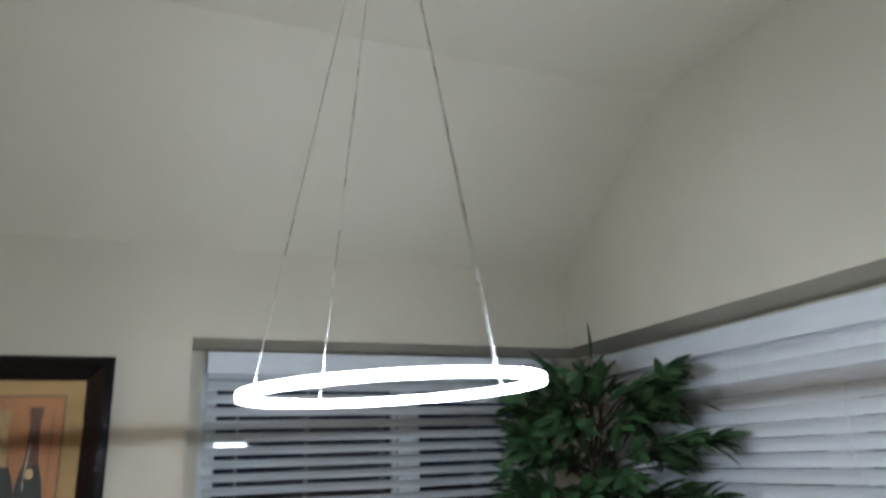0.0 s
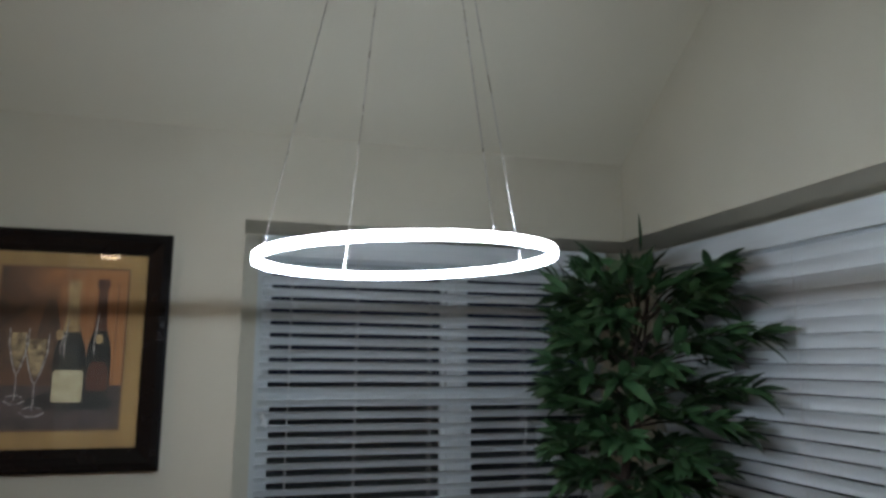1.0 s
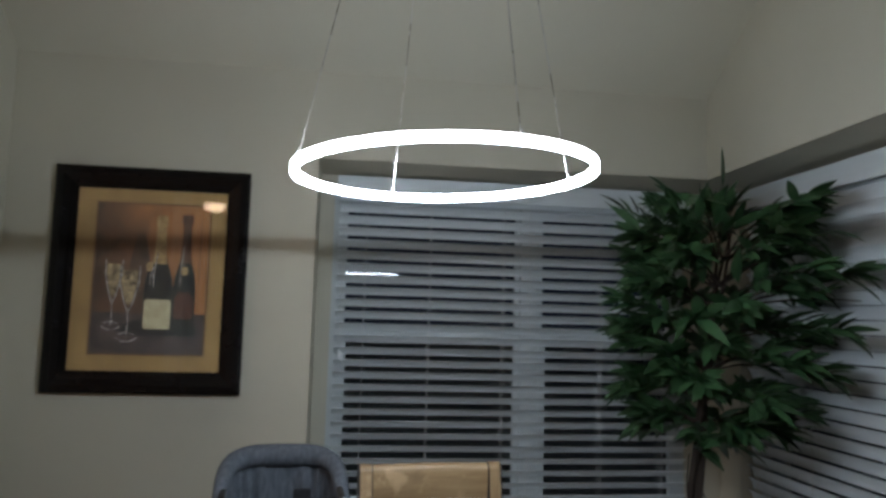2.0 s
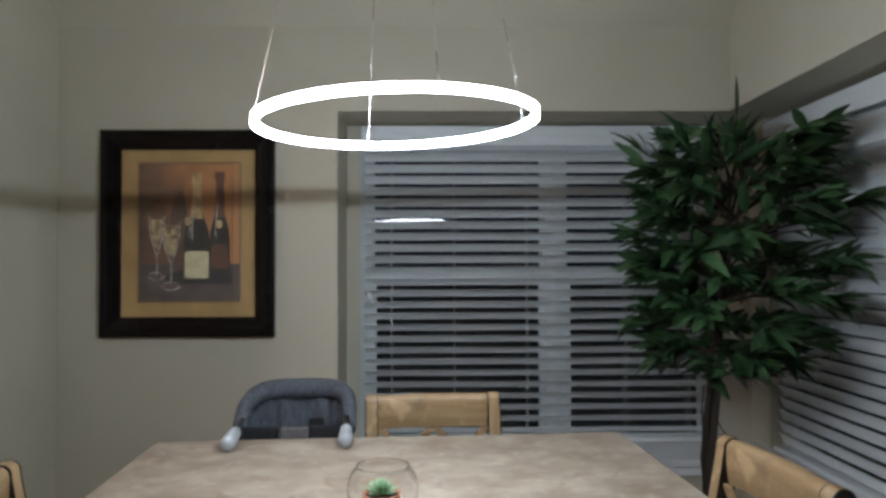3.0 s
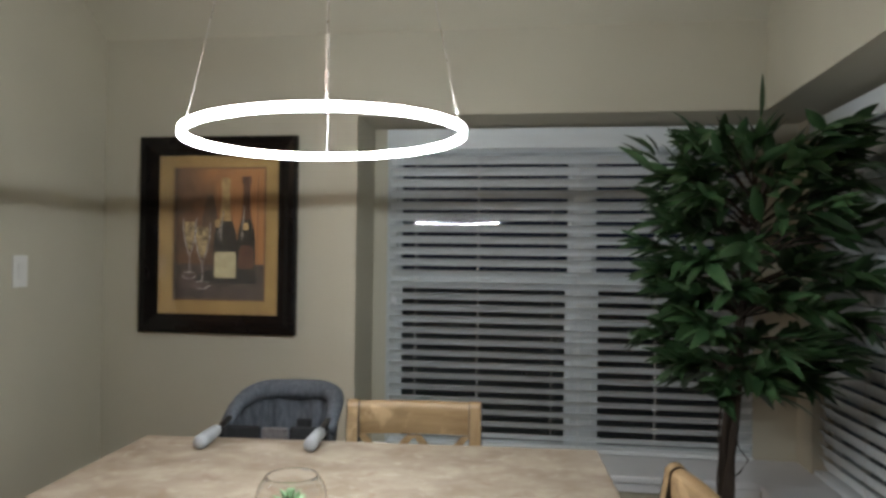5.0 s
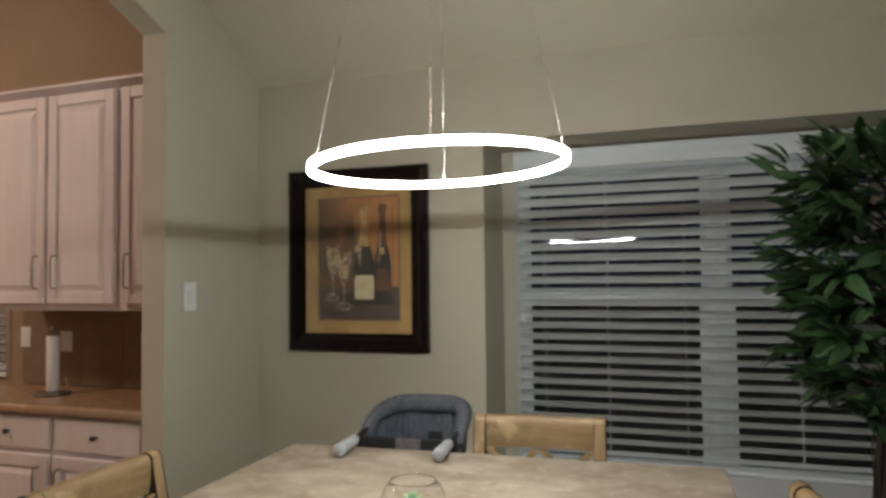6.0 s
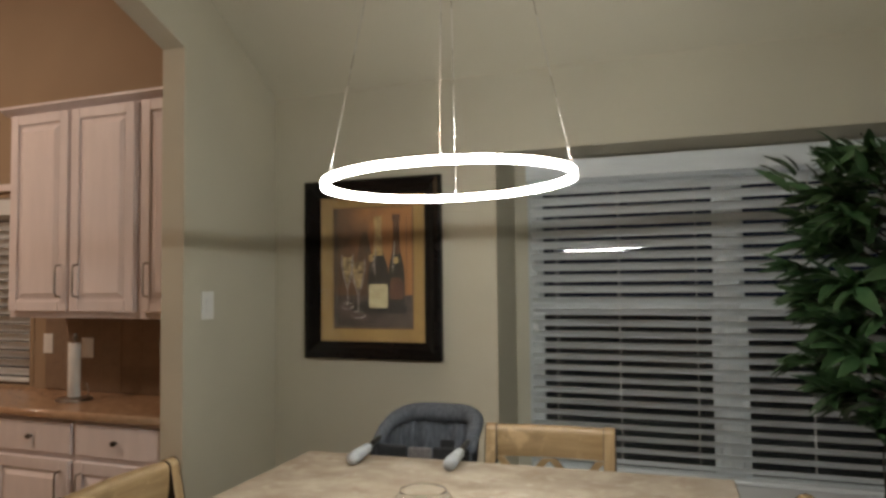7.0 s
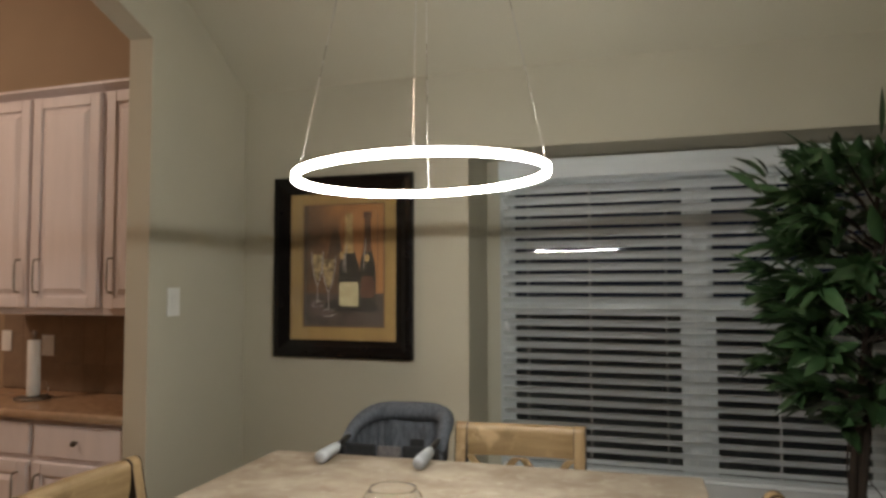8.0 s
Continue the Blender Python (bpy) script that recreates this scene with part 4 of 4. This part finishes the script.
for k in range(74):
    f = 0.49 + 0.50 * (k + 0.5) / 74
    stem = tips[k % 3]
    i = min(int(f * 14), 13)
    base = Vector(stem[i])
    a = k * 2.399 + rnd.uniform(-0.3, 0.3)
    h = (base.z - 1.07) / 0.80
    reach = 0.50 * max(0.30, math.sin(math.pi * min(max(0.18 + 0.72 * h, 0.05), 0.97)) ** 0.7) * rnd.uniform(0.78, 1.05)
    reach *= 0.98 + 0.20 * math.cos(a + 0.4)
    rise = 0.15 + 0.24 * h + rnd.uniform(-0.06, 0.10)
    pts = [base]
    for q in (0.33, 0.66, 1.0):
        pts.append(base + Vector((math.cos(a + 0.25 * q) * reach * q, math.sin(a + 0.25 * q) * reach * q, rise * q - 0.16 * q * q)))
    branches.append(pts)
    twig.append(tube([tuple(p) for p in pts], [0.006, 0.0045, 0.003, 0.0015], 5))
for q in range(3):
    tagged(part("twig_mass", joined(*twig[q::3]), M_BARK, tr), kind="stuff")


def leaf_bm(length, width, curl):
    """A pointed leaf along y, folded at its rib and curling down."""
    bm = bmesh.new()
    n = 6
    rows = []
    for i in range(n + 1):
        u = i / n
        w = width * math.sin(math.pi * u ** 0.8) ** 0.9 * 0.5 + 0.0004
        y, z = length * u, -curl * length * u * u
        rows.append([bm.verts.new((-w, y, z + w * 0.35)), bm.verts.new((0, y, z)), bm.verts.new((w, y, z + w * 0.35))])
    for p, q in zip(rows, rows[1:]):
        bm.faces.new((p[0], p[1], q[1], q[0]))
        bm.faces.new((p[1], p[2], q[2], q[1]))
    return bm


LEAVES = [mesh_of("leaf", leaf_bm(l_, w_, c_), M_LEAF, True) for l_, w_, c_ in ((0.142, 0.042, 0.14), (0.128, 0.038, 0.05), (0.158, 0.044, 0.22), (0.110, 0.036, 0.16))]
spots = []
for pts in branches:
    for k in range(28):
        f = rnd.uniform(0.25, 1.0) ** 0.65
        seg = min(int(f * 3), 2)
        g = f * 3 - seg
        p = pts[seg].lerp(pts[seg + 1], g)
        d = (pts[seg + 1] - pts[seg]).normalized()
        yaw = math.degrees(math.atan2(-d.x, d.y)) + rnd.uniform(-52, 52)
        pitch = rnd.uniform(-28, 42)
        spots.append((p, pitch, rnd.uniform(-50, 50), yaw, rnd.choice(LEAVES), rnd.uniform(0.75, 1.2)))
top = Vector(tips[0][-1])
for k in range(46):
    a, q = rnd.uniform(0, 2 * math.pi), rnd.uniform(0, 0.26)
    spots.append((top + Vector((q * math.cos(a) - 0.06, q * math.sin(a), rnd.uniform(-0.14, 0.12) - 0.40 * q)), rnd.uniform(10, 75), rnd.uniform(-40, 40), math.degrees(a) - 90 + rnd.uniform(-50, 50), rnd.choice(LEAVES), rnd.uniform(0.85, 1.15)))
for k in range(34):
    a, q = k * 2.399, 0.012 + 0.0042 * k
    spots.append((Vector((0.085 + q * math.cos(a), -0.10 + q * math.sin(a), 1.99 - 0.0035 * k + rnd.uniform(-0.03, 0.005))), 68 - 1.3 * k + rnd.uniform(-10, 10), rnd.uniform(-30, 30), math.degrees(a) - 90 + rnd.uniform(-20, 20), rnd.choice(LEAVES), rnd.uniform(0.8, 1.1)))
for k in range(30):
    q = rnd.uniform(-0.34, 0.04)
    spots.append((Vector((q, -0.12 + rnd.uniform(-0.13, 0.10), 1.975 - 0.30 * abs(q + 0.12) + rnd.uniform(-0.07, 0.02))), rnd.uniform(38, 76), rnd.uniform(-45, 45), rnd.uniform(20, 120), rnd.choice(LEAVES), rnd.uniform(0.8, 1.1)))
SPIKE = mesh_of("leaf", leaf_bm(0.19, 0.022, 0.03), M_LEAF, True)
spots.append((Vector((0.10, -0.095, 2.065)), 86, 6, 18, SPIKE, 1.0))
clear = []
for s in spots:
    wx, wy = TRX + s[0].x, TRY + s[0].y
    wz = s[0].z
    if wz > 2.0 and s is not spots[-1]:
        continue
    if wx < XWIN - 0.16 and wy < YWIN - 0.16 and not (wz > SOF - 0.10 and (wx > XE - 0.12 or wy > YN - 0.12)):
        clear.append(s)
clear.sort(key=lambda s: s[0].y + 0.4 * s[0].x)
rest = bmesh.new()
for i, (p, pi_, ro, ya, me, sc) in enumerate(clear):
    m = pose(p.x, p.y, p.z, pi_, ro, ya) @ Matrix.Scale(sc, 4)
    if i < 290:
        lf = new("leaf", me)
        lf.parent = tr
        lf.matrix_basis = m
    else:
        start = len(rest.verts)
        rest.from_mesh(me)
        rest.verts.ensure_lookup_table()
        bmesh.ops.transform(rest, matrix=m, verts=rest.verts[start:])
tagged(part("foliage", rest, M_LEAF, tr, "", True), kind="stuff")

# ---- outside: dark ground at night ----
setting("ground", box(-40, 50, YWIN + 0.4, 60, -0.5, -0.35), M_CARPET, "dark lawn outside at night", "ground")
